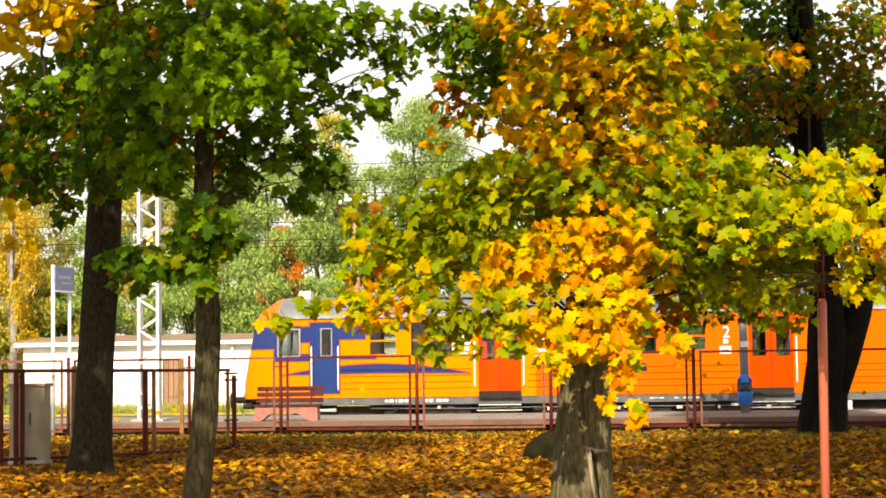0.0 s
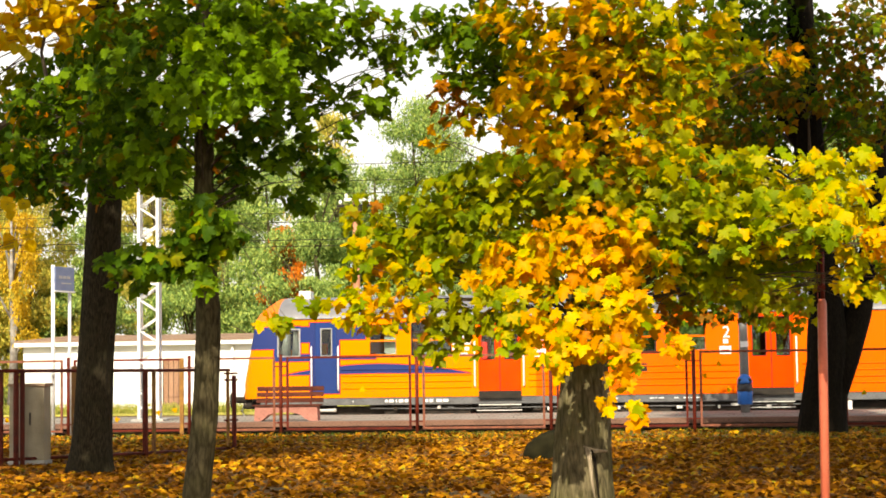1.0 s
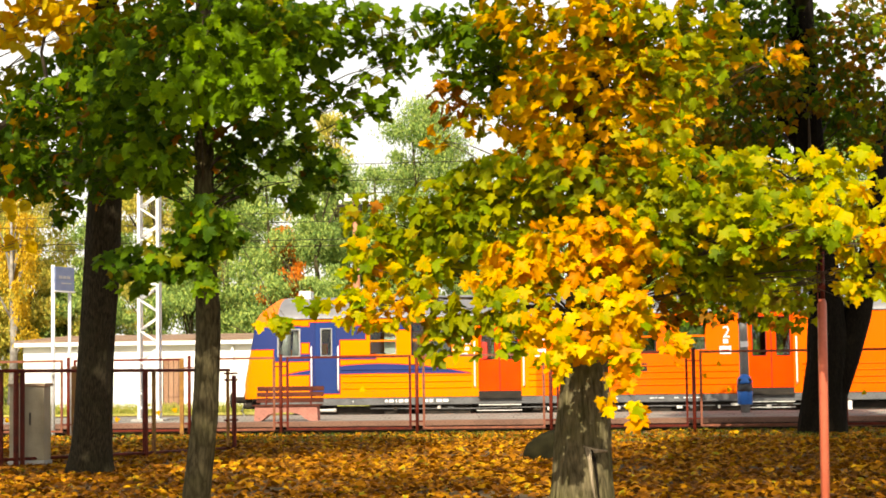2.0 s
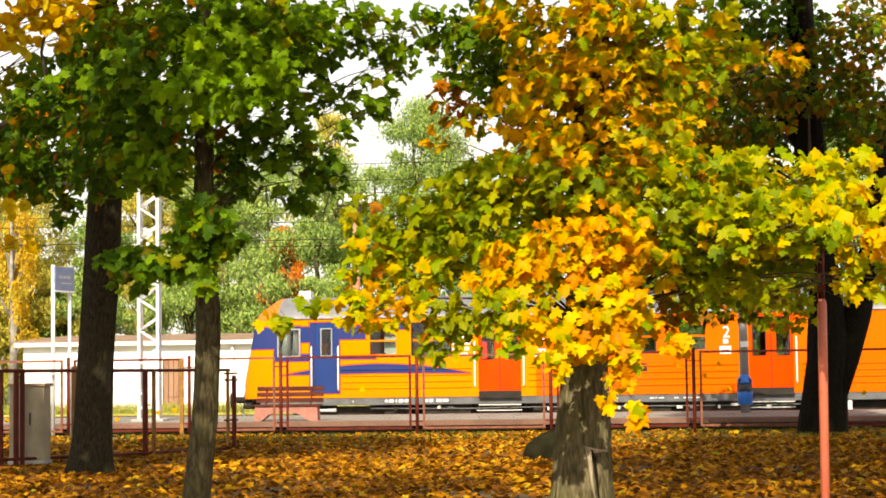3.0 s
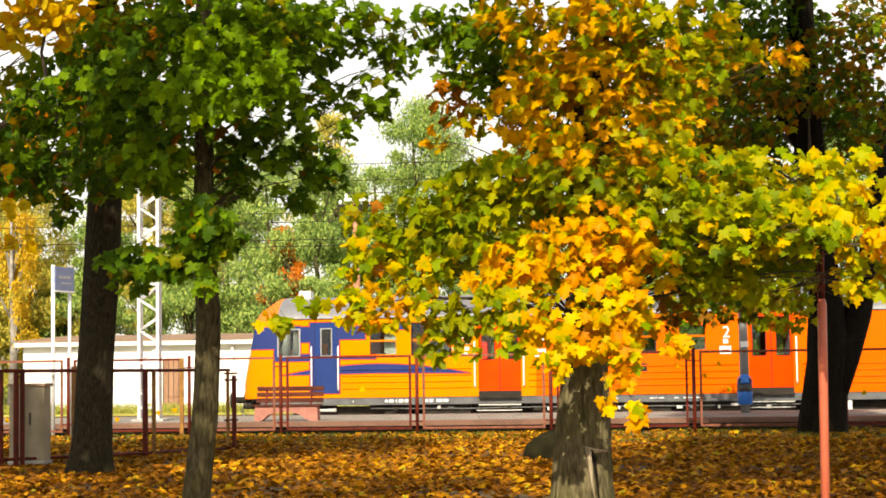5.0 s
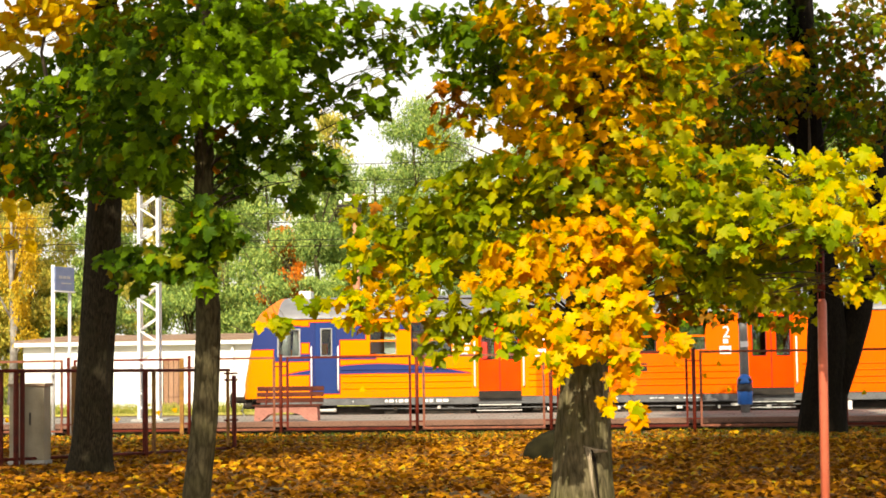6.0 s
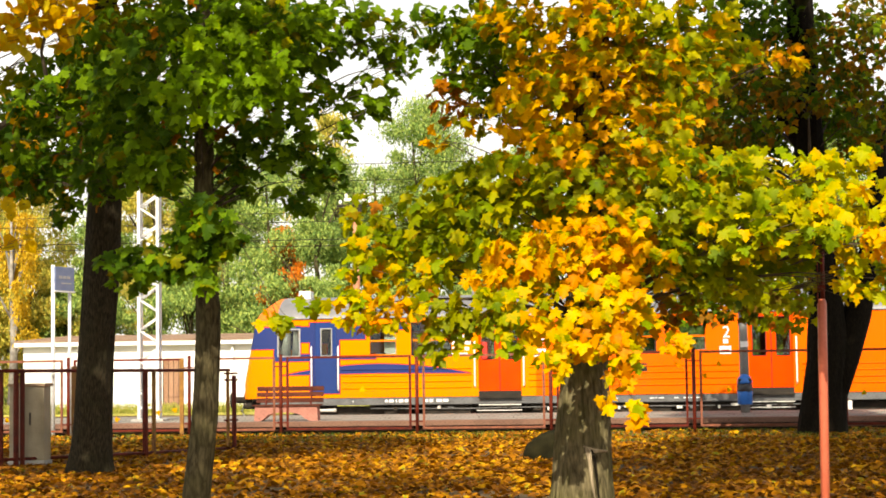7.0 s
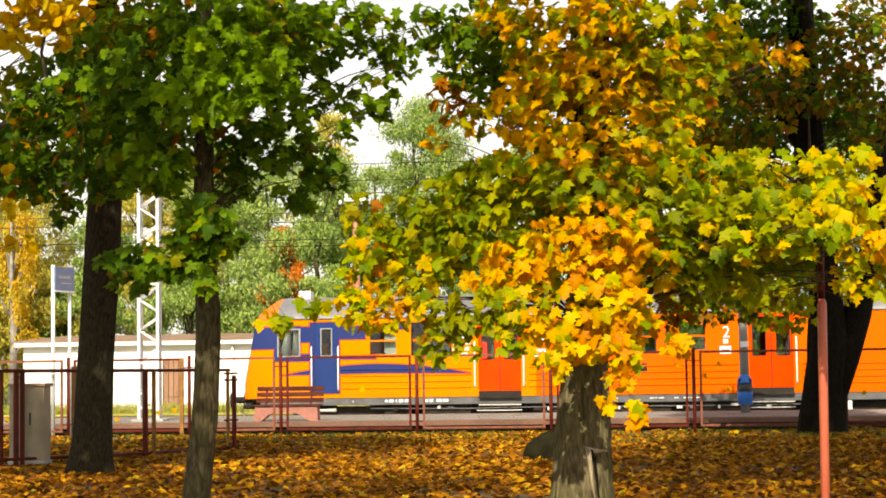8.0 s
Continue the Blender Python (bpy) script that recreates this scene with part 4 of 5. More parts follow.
def build_boulder():
    bm = bmesh.new()
    bmesh.ops.create_icosphere(bm, subdivisions=4, radius=1)
    for v in bm.verts:
        n = v.co.normalized()
        k = 1 + 0.16 * noise.noise(n * 1.3 + Vector((3, 1, 2))) + 0.05 * noise.noise(n * 4)
        v.co = Vector((n.x * 0.46 * k + 0.27 * n.z + 0.06, n.y * 0.4 * k, n.z * 0.38 * k + 0.16))
    for f in bm.faces:
        f.smooth = True
    ob = part("boulder", bm, STONE)
    ob.matrix_world = pose(1.66, 28.4, 0)
    tagged(ob, "mossy boulder lying in fallen leaves, coloured dark as in shade", "boulder")


build_boulder()


# ---- utility pole and overhead wires ----
def build_utility_pole():
    pole = thing("utility_pole", on_rail(-11.4, 66, 0), "old brown utility pole with insulators on crossarms", "utility pole")
    part("pole", tube([(0, 0, -0.3), (0, 0, 8.05)], [0.16, 0.12], 10), surface("pole_red_brown", (0.30, 0.12, 0.06), (0.52, 0.24, 0.13), 3, 0.8, 0.3, stretch=(1, 1, 0.3)), pole)
    for z, w in ((7.85, 0.42), (7.62, 0.7)):
        arm = part("crossarm", boxed(-w, w, -0.2, -0.1, z - 0.05, z + 0.05, 0.01), STEELPALE if w < 0.6 else UNDER, pole)
        for x in (-w * 0.8, w * 0.8):
            part("insulator", tube([(x, -0.15, z + 0.05), (x, -0.15, z + 0.12), (x, -0.15, z + 0.22)], [0.03, 0.07, 0.04], 10), WHITE, arm)
    part("switch_box", boxed(-0.26, 0.26, -0.36, -0.02, 7.20, 7.52, 0.02), UNDER, pole, "dark switch box under the crossarms")


build_utility_pole()
WIRES = ((57, 8.18, 0.012), (57, 7.64, 0.011), (57.2, 7.25, 0.010), (57, 6.62, 0.009), (56, 5.66, 0.012), (55.9, 5.45, 0.010), (52, 5.9, 0.009))
for u in (-34, 28):
    gantry = thing("catenary_gantry", on_rail(u, 0, 0), "steel gantry that carries the overhead wires", "gantry")
    for v in (48.7, 58.9):
        part("leg", boxed(-0.15, 0.15, v - 0.15, v + 0.15, -0.6, 8.9), MASTPAINT, gantry)
    part("beam", boxed(-0.12, 0.12, 48.7, 58.9, 8.4, 8.8), MASTPAINT, gantry)
    for v, lo in ((52, 5.7), (55.95, 5.3), (57.1, 6.4)):
        part("hanger", boxed(-0.06, 0.06, v - 0.16, v + 0.16, lo, 8.4), MASTPAINT, gantry)
for v, z, r in WIRES:
    pts = [(-34 + 62 * i / 24, 0, z + 0.1 - 0.5 * (i / 24) * (1 - i / 24)) for i in range(25)]
    wire = part("overhead_wire", tube(pts, r, 5), WIRE)
    wire.matrix_world = on_rail(0, v)
    tagged(wire, "thin overhead wire strung above the tracks", "wire", "overhead wires")


# ---- trees ----
SWAYING = []
# what hues a spray of one main colour carries, with their shares
HUES = {
    "gold": (("gold", 0.70), ("lime", 0.14), ("orange", 0.16)),
    "orange": (("orange", 0.62), ("amber", 0.20), ("lime", 0.18)),
    "amber": (("amber", 0.58), ("olive", 0.20), ("orange", 0.14), ("limegreen", 0.08)),
    "lime": (("lime", 0.68), ("limegreen", 0.22), ("gold", 0.10)),
    "limelight": (("limelight", 0.75), ("lime", 0.15), ("gold", 0.10)),
    "limegreen": (("limegreen", 0.64), ("lime", 0.18), ("olive", 0.18)),
    "olive": (("olive", 0.70), ("limegreen", 0.20), ("brown", 0.10)),
    "fresh": (("fresh", 0.72), ("green", 0.28)),
    "green": (("green", 0.64), ("deepshade", 0.18), ("olivegreen", 0.18)),
    "deepshade": (("deepshade", 0.80), ("green", 0.15), ("brown", 0.05)),
    "rust": (("rust", 0.66), ("olive", 0.16), ("deepshade", 0.18)),
}


class Tree:
    def __init__(self, ob, axis, outline, size, low, sway, wood):
        self.ob, self.axis, self.outline, self.size, self.low, self.sway, self.wood = ob, axis, outline, size, low, sway, wood
        self.singles = 0

    def at(self, z):
        for a, b in zip(self.axis, self.axis[1:]):
            if z <= b[2]:
                break
        k = (z - a[2]) / (b[2] - a[2])
        return Vector(a).lerp(Vector(b), k)


def bough(tree, colour, x, y, z, rx, rz, count, low=None, rise=0.55, outline=None):
    """A limb from the trunk to (x, y, z) that carries a spray of leaves."""
    rng = random.Random(int(x * 971 + y * 53 + z * 389))
    base = tree.ob.matrix_world.translation
    c = Vector((x, y, z)) - base
    flat = Vector((c.x, c.y, 0)) - Vector((tree.axis[0][0], tree.axis[0][1], 0))
    za = min(max(tree.low if low is None else low, c.z - rise * flat.length), tree.axis[-1][2])
    a = tree.at(za)
    tip = c - a
    outward = Vector((tip.x, tip.y, 0.2)).normalized()
    bm = bmesh.new()
    mid = tip * 0.5 + Vector((0, 0, 0.16 * tip.length + (0.12 if c.z < za else 0)))
    pts = [Vector((0, 0, 0)).lerp(mid, t) * (1 - t) + mid.lerp(tip, t) * t for t in (0, 0.25, 0.5, 0.75, 1)]
    r0 = min(0.03, 0.004 + 0.008 * tip.length) * (0.5 if c.z < za else 1) * (0.65 if tree.sway == 1.0 else 1) * (1.5 if tree.size > 0.13 and base.y > 20 else 1)
    add_tube(bm, pts, [r0, r0 * 0.8, r0 * 0.55, r0 * 0.35, r0 * 0.2], 6)
    frames = []
    ry = (rx + rz) * 0.5
    for k in range(count):
        while True:
            q = Vector((rng.uniform(-1, 1), rng.uniform(-1, 1), rng.uniform(-1, 1)))
            if q.length < 1 and q.length > rng.random() * 0.8:
                break
        p = tip + Vector((q.x * rx * 1.12, q.y * ry, q.z * rz * 1.12))
        s = tree.size * rng.choice((0.72, 0.85, 0.95, 1.0, 1.08, 1.2))
        frames.append((p, leaf_frame(rng, outward), s))
    for k in range(min(9, max(3, count // 6))):
        p = frames[k][0]
        add_tube(bm, [tip * 0.72 + Vector((0, 0, 0.02)), (tip * 0.8 + p) * 0.5 + Vector((0, 0, 0.04)), p], [r0 * 0.28, r0 * 0.2, 0.0025], 4)
    ob = part("bough", bm, TWIG, tree.ob)
    ob.location = a
    tint = random.Random(int(x * 613 + z * 271))
    mixed = HUES.get(colour, ((colour, 1.0),))
    hues = tint.choices(range(len(mixed)), [w for _, w in mixed], k=count)
    if colour in ("gold", "fresh", "aspen") and tree.sway == 1.0 and outline is None and tree.singles + count <= 300:
        tree.singles += count
        for (p, r, s), h in zip(frames, hues):
            leaf = new("leaf", single_leaf_mesh(mixed[h][0], rng.randrange(6), tree.outline))
            leaf.parent = ob
            leaf.matrix_basis = Matrix.Translation(p) @ r.to_4x4() @ Matrix.Diagonal((s, s, s, 1))
    else:
        me = joined_leaves(frames, outline or tree.outline, True, hues)
        for key, _ in mixed:
            me.materials.append(LEAF[key])
        fol = new("foliage", me)
        fol.parent = ob
        tagged(fol, kind="stuff")
    if tree.sway:
        SWAYING.append((ob, a.copy(), tip.length, tree.sway, rng.uniform(0, 6.28)))


def trunk_mesh(axis, radii, sides=64, flare=0.3, seed=0, rings=44):
    """A trunk along its axis with buttressed foot and furrowed bark."""
    bm = bmesh.new()
    zs = [axis[0][2] + (axis[-1][2] - axis[0][2]) * (i / (rings - 1)) ** 1.35 for i in range(rings)]
    prev = None
    for z in zs:
        for (a, b), (ra, rb) in zip(zip(axis, axis[1:]), zip(radii, radii[1:])):
            if z <= b[2] + 1e-6:
                break
        k = (z - a[2]) / (b[2] - a[2])
        c, r = Vector(a).lerp(Vector(b), k), ra + (rb - ra) * k
        foot = max(0.0, 1 - max(0.0, z) / 0.9) ** 2
        ring = []
        for i in range(sides):
            t = 2 * math.pi * i / sides
            d = Vector((math.cos(t), math.sin(t), 0))
            k2 = 1 + foot * flare * (1 + 0.9 * math.sin(5 * t + seed) * 0.5) + 0.075 * noise.noise(Vector((d.x * 5 + seed, d.y * 5, z * 0.7))) + 0.04 * noise.noise(Vector((d.x * 13 + seed, d.y * 13, z * 1.5))) + 0.02 * noise.noise(Vector((d.x * 30, d.y * 30 + seed, z * 5))) + 0.06 * noise.noise(Vector((d.x * 1.5 + seed, d.y * 1.5, z * 1.4)))
            ring.append(bm.verts.new(c + d * r * k2))
        if prev:
            for i in range(sides):
                bm.faces.new((prev[i], prev[(i + 1) % sides], ring[(i + 1) % sides], ring[i])).smooth = True
        prev = ring
    bm.faces.new(prev)
    return bm


def maple(name, x, y, axis, radii, label, outline, size, low, sway, wood, flare=0.3, seed=0, sides=64):
    ob = thing(name, pose(x, y, 0), label, "tree")
    part("trunk", trunk_mesh(axis, radii, sides, flare, seed, 44 if sides < 100 else 110), wood, ob)
    return Tree(ob, axis, outline, size, low, sway, wood)


t1 = maple("maple_tree", 0.9, 11.6, [(-0.03, 0, -0.2), (-0.02, 0, 0.64), (0.0, 0, 1.09), (0.02, 0, 1.5), (0.06, 0, 2.4), (0.12, 0, 3.9), (0.1, 0, 10.5)], [0.24, 0.20, 0.178, 0.145, 0.13, 0.10, 0.04],
           "maple with golden, orange and lime leaves on a grey furrowed trunk", OUTLINE, 0.080, 1.75, 1.0, BARK, 0.35, 1, 144)
SCAR = surface("bare_wood", (0.09, 0.065, 0.035), (0.46, 0.38, 0.25), 14, 0.85, 0.9, stretch=(1, 1, 0.15))
part("bark_scar", tube([(0.05, -0.205, 0.62), (0.03, -0.203, 0.74), (0.02, -0.196, 0.86), (0.01, -0.190, 0.94), (-0.01, -0.184, 0.98)], [0.004, 0.009, 0.013, 0.018, 0.005], 14, 0.9, 3), SCAR, t1.ob, "pale torn scar in the bark")
part("bark_scar", tube([(-0.02, -0.185, 0.985), (0.05, -0.182, 0.955), (0.135, -0.145, 0.95)], [0.005, 0.012, 0.005], 10, 0.8, 4), SCAR, t1.ob, "pale torn scar in the bark")
part("bark_crack", tube([(0.075, -0.205, 0.60), (0.062, -0.200, 0.76), (0.050, -0.192, 0.90), (0.03, -0.186, 0.97)], [0.004, 0.008, 0.010, 0.004], 8, 0.8, 9), BARK_DARK_SHADED, t1.ob, "dark split beside the scar")
t2 = maple("maple_tree", -1.70, 12.5, [(-0.08, 0, -0.2), (-0.05, 0, 0.61), (0.02, 0, 1.2), (0.045, 0, 1.88), (0.01, 0, 2.4), (0.02, 0, 3.2), (0.02, 0, 4.1), (0.1, 0, 9.5)], [0.115, 0.098, 0.088, 0.084, 0.072, 0.066, 0.055, 0.03],
           "slender green-leaved maple leaning from its foot", OUTLINE, 0.084, 2.6, 1.0, BARK_MID, 0.25, 2)
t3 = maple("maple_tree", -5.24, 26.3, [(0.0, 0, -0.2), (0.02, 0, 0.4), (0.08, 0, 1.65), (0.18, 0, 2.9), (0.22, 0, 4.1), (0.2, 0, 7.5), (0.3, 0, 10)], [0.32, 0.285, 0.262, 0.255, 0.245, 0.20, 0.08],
           "straight maple, bark coloured dark as in shade, with dense green leaves", SIMPLE, 0.15, 4.2, 0.6, BARK_UMBER_SHADED, 0.22, 3)
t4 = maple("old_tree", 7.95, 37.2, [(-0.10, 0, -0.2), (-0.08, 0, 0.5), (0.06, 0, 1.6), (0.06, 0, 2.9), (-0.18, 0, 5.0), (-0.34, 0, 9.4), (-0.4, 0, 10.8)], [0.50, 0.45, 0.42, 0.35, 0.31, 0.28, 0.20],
           "old broad tree with rusty leaves, forked trunk coloured dark as in shade", SIMPLE, 0.17, 4.4, 0.6, BARK_DARK_SHADED, 0.06, 4)
part("fork_limb", tube([(0.12, 0, 0.7), (0.40, 0.05, 1.6), (0.72, 0.1, 2.5), (1.15, 0.2, 4.2), (1.5, 0.3, 7.0)], [0.28, 0.33, 0.31, 0.22, 0.12], 20, 0.12, 5), BARK_DARK_SHADED, t4.ob)
part("limb", tube([(-0.02, 0, 4.2), (-0.9, 0, 5.0), (-2.4, 0.1, 5.6), (-3.6, 0, 5.9)], [0.14, 0.11, 0.08, 0.05], 10, 0.1, 6), BARK_DARK_SHADED, t4.ob)
part("limb", tube([(-0.1, 0, 5.6), (-1.2, 0, 7.4), (-2.0, 0.1, 9.4), (-2.4, 0, 11)], [0.16, 0.12, 0.10, 0.05], 10, 0.1, 7), BARK_DARK_SHADED, t4.ob)
t6 = maple("aspen_tree", -4.7, 13.5, [(0, 0, -0.2), (0.03, 0, 1.5), (0, 0, 3.5), (0.05, 0, 9.5)], [0.15, 0.12, 0.10, 0.04],
           "young tree with round golden leaves", OVAL, 0.098, 1.6, 1.0, BARK, 0.3, 8)
bough(t1, "amber", 0.68, 11.60, 3.69, 0.32, 0.22, 117)
bough(t1, "amber", 1.05, 11.67, 3.73, 0.31, 0.21, 111)
bough(t1, "lime", 1.38, 11.53, 3.66, 0.28, 0.21, 102)
bough(t1, "orange", 1.11, 11.54, 3.40, 0.34, 0.21, 119)
bough(t1, "orange", 0.71, 11.61, 3.35, 0.31, 0.21, 111)
bough(t1, "amber", 1.42, 11.34, 3.29, 0.28, 0.21, 102)
bough(t1, "orange", 0.80, 11.41, 3.09, 0.34, 0.20, 116)
bough(t1, "orange", 1.25, 11.48, 3.09, 0.34, 0.20, 114)
bough(t1, "orange", 0.55, 11.36, 3.16, 0.22, 0.22, 79)
bough(t1, "orange", 1.00, 11.32, 2.86, 0.37, 0.20, 123)
bough(t1, "amber", 1.43, 11.24, 2.91, 0.24, 0.21, 85)
bough(t1, "orange", 0.65, 11.28, 2.86, 0.27, 0.17, 79)
bough(t1, "lime", 1.69, 11.4, 3.71, 0.25, 0.18, 77)
bough(t1, "lime", 1.58, 11.4, 3.45, 0.25, 0.18, 77)
bough(t1, "lime", 1.90, 11.6, 3.55, 0.18, 0.15, 46)
bough(t1, "gold", 2.25, 11.5, 3.48, 0.15, 0.11, 27)
bough(t1, "amber", 0.46, 11.8, 3.84, 0.23, 0.15, 57)
# olive and limegreen here: half shade under the upper sprays put into hue
bough(t1, "olive", 0.78, 11.21, 2.63, 0.34, 0.17, 95)
bough(t1, "olive", 1.15, 11.28, 2.64, 0.30, 0.17, 84)
bough(t1, "limegreen", 0.42, 11.18, 2.67, 0.27, 0.17, 79)
bough(t1, "limegreen", 0.20, 11.23, 2.60, 0.28, 0.17, 82)
bough(t1, "limegreen", -0.01, 11.2, 2.53, 0.25, 0.16, 67)
bough(t1, "limegreen", -0.19, 11.2, 2.39, 0.25, 0.16, 67)
bough(t1, "limegreen", 0.24, 11.12, 2.34, 0.31, 0.17, 87)
bough(t1, "lime", -0.37, 11.3, 2.26, 0.22, 0.16, 58)
bough(t1, "lime", -0.16, 11.2, 2.14, 0.21, 0.16, 57)
bough(t1, "olive", -0.46, 11.6, 2.47, 0.18, 0.18, 57)
bough(t1, "lime", -0.52, 11.2, 2.04, 0.14, 0.18, 43)
bough(t1, "gold", -0.37, 11.1, 1.88, 0.19, 0.14, 46)
bough(t1, "gold", -0.57, 11.2, 1.88, 0.11, 0.14, 26)
bough(t1, "lime", -0.18, 11.0, 1.89, 0.07, 0.07, 8)
bough(t1, "gold", 0.98, 11.10, 2.38, 0.29, 0.16, 81)
bough(t1, "gold", 0.74, 10.91, 2.24, 0.26, 0.16, 71)
bough(t1, "gold", 0.47, 10.93, 2.13, 0.26, 0.16, 71)
bough(t1, "gold", 0.29, 10.95, 2.00, 0.15, 0.16, 40)
bough(t1, "gold", 1.13, 10.91, 2.21, 0.23, 0.19, 74)
bough(t1, "gold", 0.96, 10.93, 2.08, 0.25, 0.16, 68)
bough(t1, "amber", 0.75, 10.97, 2.00, 0.23, 0.13, 50)
bough(t1, "gold", 1.04, 10.78, 1.86, 0.22, 0.16, 61)
bough(t1, "gold", 0.90, 10.77, 1.70, 0.22, 0.16, 61)
bough(t1, "orange", 1.19, 10.88, 1.77, 0.11, 0.15, 28)
bough(t1, "orange", 0.61, 10.69, 1.64, 0.12, 0.13, 26)
bough(t1, "gold", 0.68, 10.69, 1.51, 0.07, 0.10, 12)
bough(t1, "amber", 0.50, 10.72, 1.84, 0.17, 0.13, 38)
bough(t1, "gold", 1.02, 10.67, 1.58, 0.13, 0.11, 24)
bough(t1, "gold", 1.06, 10.68, 1.44, 0.09, 0.10, 15)
bough(t1, "gold", 0.96, 10.45, 1.27, 0.06, 0.06, 6)
bough(t1, "gold", 1.13, 10.49, 1.20, 0.07, 0.07, 9)
bough(t1, "gold", 1.41, 10.79, 1.62, 0.07, 0.11, 14)
bough(t1, "lime", 1.42, 11.16, 2.69, 0.24, 0.15, 62)
bough(t1, "lime", 1.65, 10.8, 2.68, 0.27, 0.14, 63)
bough(t1, "limelight", 1.98, 10.9, 2.69, 0.28, 0.14, 64)
bough(t1, "limelight", 2.24, 10.8, 2.64, 0.24, 0.14, 55)
bough(t1, "limelight", 2.50, 10.9, 2.72, 0.17, 0.10, 30)
bough(t1, "limegreen", 1.46, 11.00, 2.43, 0.27, 0.15, 70)
bough(t1, "limegreen", 1.73, 10.7, 2.43, 0.27, 0.15, 70)
bough(t1, "limegreen", 2.02, 10.6, 2.38, 0.27, 0.15, 69)
bough(t1, "limelight", 2.29, 10.6, 2.41, 0.24, 0.15, 60)
bough(t1, "limelight", 2.56, 10.6, 2.44, 0.17, 0.15, 43)
bough(t1, "limegreen", 1.63, 11.05, 2.22, 0.24, 0.15, 60)
bough(t1, "limegreen", 1.93, 11.05, 2.17, 0.27, 0.15, 67)
bough(t1, "limegreen", 2.20, 11.05, 2.17, 0.17, 0.13, 38)
bough(t1, "limegreen", 1.57, 11.05, 2.08, 0.20, 0.13, 46)
bough(t1, "limelight", 2.49, 10.6, 2.24, 0.17, 0.13, 38)
bough(t1, "lime", 2.57, 10.6, 2.00, 0.13, 0.13, 30)
bough(t1, "lime", 2.45, 10.7, 1.98, 0.10, 0.12, 20)
bough(t1, "gold", 2.56, 10.4, 2.19, 0.10, 0.10, 16)
bough(t1, "limegreen", 1.84, 11.05, 2.03, 0.15, 0.12, 30)
bough(t1, "limegreen", 1.42, 10.95, 2.16, 0.20, 0.15, 44)
bough(t1, "lime", 1.80, 10.60, 2.28, 0.28, 0.15, 72)
bough(t1, "lime", 2.12, 10.45, 2.28, 0.25, 0.14, 56)
bough(t1, "orange", 0.95, 11.3, 3.58, 0.27, 0.20, 84)
bough(t1, "orange", 0.97, 11.3, 3.32, 0.27, 0.18, 76)
bough(t1, "amber", 1.12, 11.3, 3.78, 0.25, 0.15, 64)
bough(t1, "amber", 1.28, 10.85, 2.10, 0.15, 0.14, 32)
bough(t1, "green", 0.30, 12.8, 3.78, 0.35, 0.26, 130)
bough(t1, "brown", 1.60, 12.4, 1.91, 0.16, 0.16, 42)
bough(t1, "olive", 1.84, 12.2, 2.01, 0.23, 0.14, 53)
bough(t1, "olive", 2.16, 12.2, 2.03, 0.23, 0.14, 53)
bough(t1, "olive", -0.02, 11.0, 1.83, 0.17, 0.14, 41)
bough(t1, "olive", -0.09, 11.0, 1.64, 0.10, 0.10, 18)
bough(t1, "olive", 0.15, 11.0, 1.71, 0.10, 0.14, 25)
bough(t1, "olive", 0.32, 10.79, 1.84, 0.14, 0.14, 33)
bough(t1, "lime", 0.40, 10.78, 1.68, 0.08, 0.14, 19)
bough(t1, "olive", 0.06, 12.5, 2.37, 0.32, 0.20, 106)
bough(t1, "olive", 0.47, 12.6, 2.50, 0.40, 0.24, 161)
bough(t1, "olive", 1.00, 12.6, 2.73, 0.48, 0.32, 258)
bough(t1, "olive", 1.65, 12.4, 2.46, 0.47, 0.28, 219)
bough(t1, "olive", 2.24, 12.4, 2.46, 0.47, 0.24, 188)
bough(t1, "olive", 1.09, 12.6, 3.38, 0.56, 0.40, 377)
bough(t1, "olive", 1.73, 12.8, 3.61, 0.33, 0.37, 200)
bough(t1, "green", 0.25, 12.6, 3.96, 0.32, 0.18, 97)
bough(t1, "green", 0.20, 12.5, 3.66, 0.24, 0.20, 79)
bough(t1, "green", 0.40, 12.4, 3.52, 0.20, 0.24, 78)
bough(t1, "brown", 0.08, 12.5, 3.36, 0.18, 0.14, 42)
bough(t1, "amber", 0.31, 12.3, 3.23, 0.20, 0.12, 38)
bough(t1, "orange", -0.04, 12.4, 3.10, 0.09, 0.08, 11)
bough(t1, "green", 0.44, 12.2, 3.80, 0.19, 0.19, 63)
bough(t2, "fresh", -1.44, 11.8, 3.75, 0.34, 0.23, 120)
bough(t2, "deepshade", -1.77, 12.0, 3.91, 0.31, 0.19, 92)
bough(t2, "fresh", -1.31, 11.7, 3.47, 0.33, 0.22, 118)
bough(t2, "fresh", -1.60, 11.6, 3.30, 0.30, 0.18, 86)
bough(t2, "green", -1.15, 12.0, 3.79, 0.31, 0.23, 110)
bough(t2, "green", -0.94, 12.2, 3.86, 0.27, 0.19, 71)
bough(t2, "green", -1.19, 12.0, 3.28, 0.27, 0.19, 80)
bough(t2, "green", -0.99, 12.4, 3.50, 0.24, 0.20, 63)
bough(t2, "green", -0.72, 12.6, 3.98, 0.28, 0.18, 68)
bough(t2, "green", -0.49, 12.8, 3.93, 0.24, 0.18, 60)
bough(t2, "green", -0.33, 12.8, 3.72, 0.18, 0.16, 40)
bough(t2, "green", -0.57, 12.6, 3.46, 0.22, 0.16, 47)
bough(t2, "green", -0.39, 12.6, 3.36, 0.12, 0.10, 16)
bough(t2, "green", -0.87, 12.4, 3.72, 0.20, 0.16, 42)
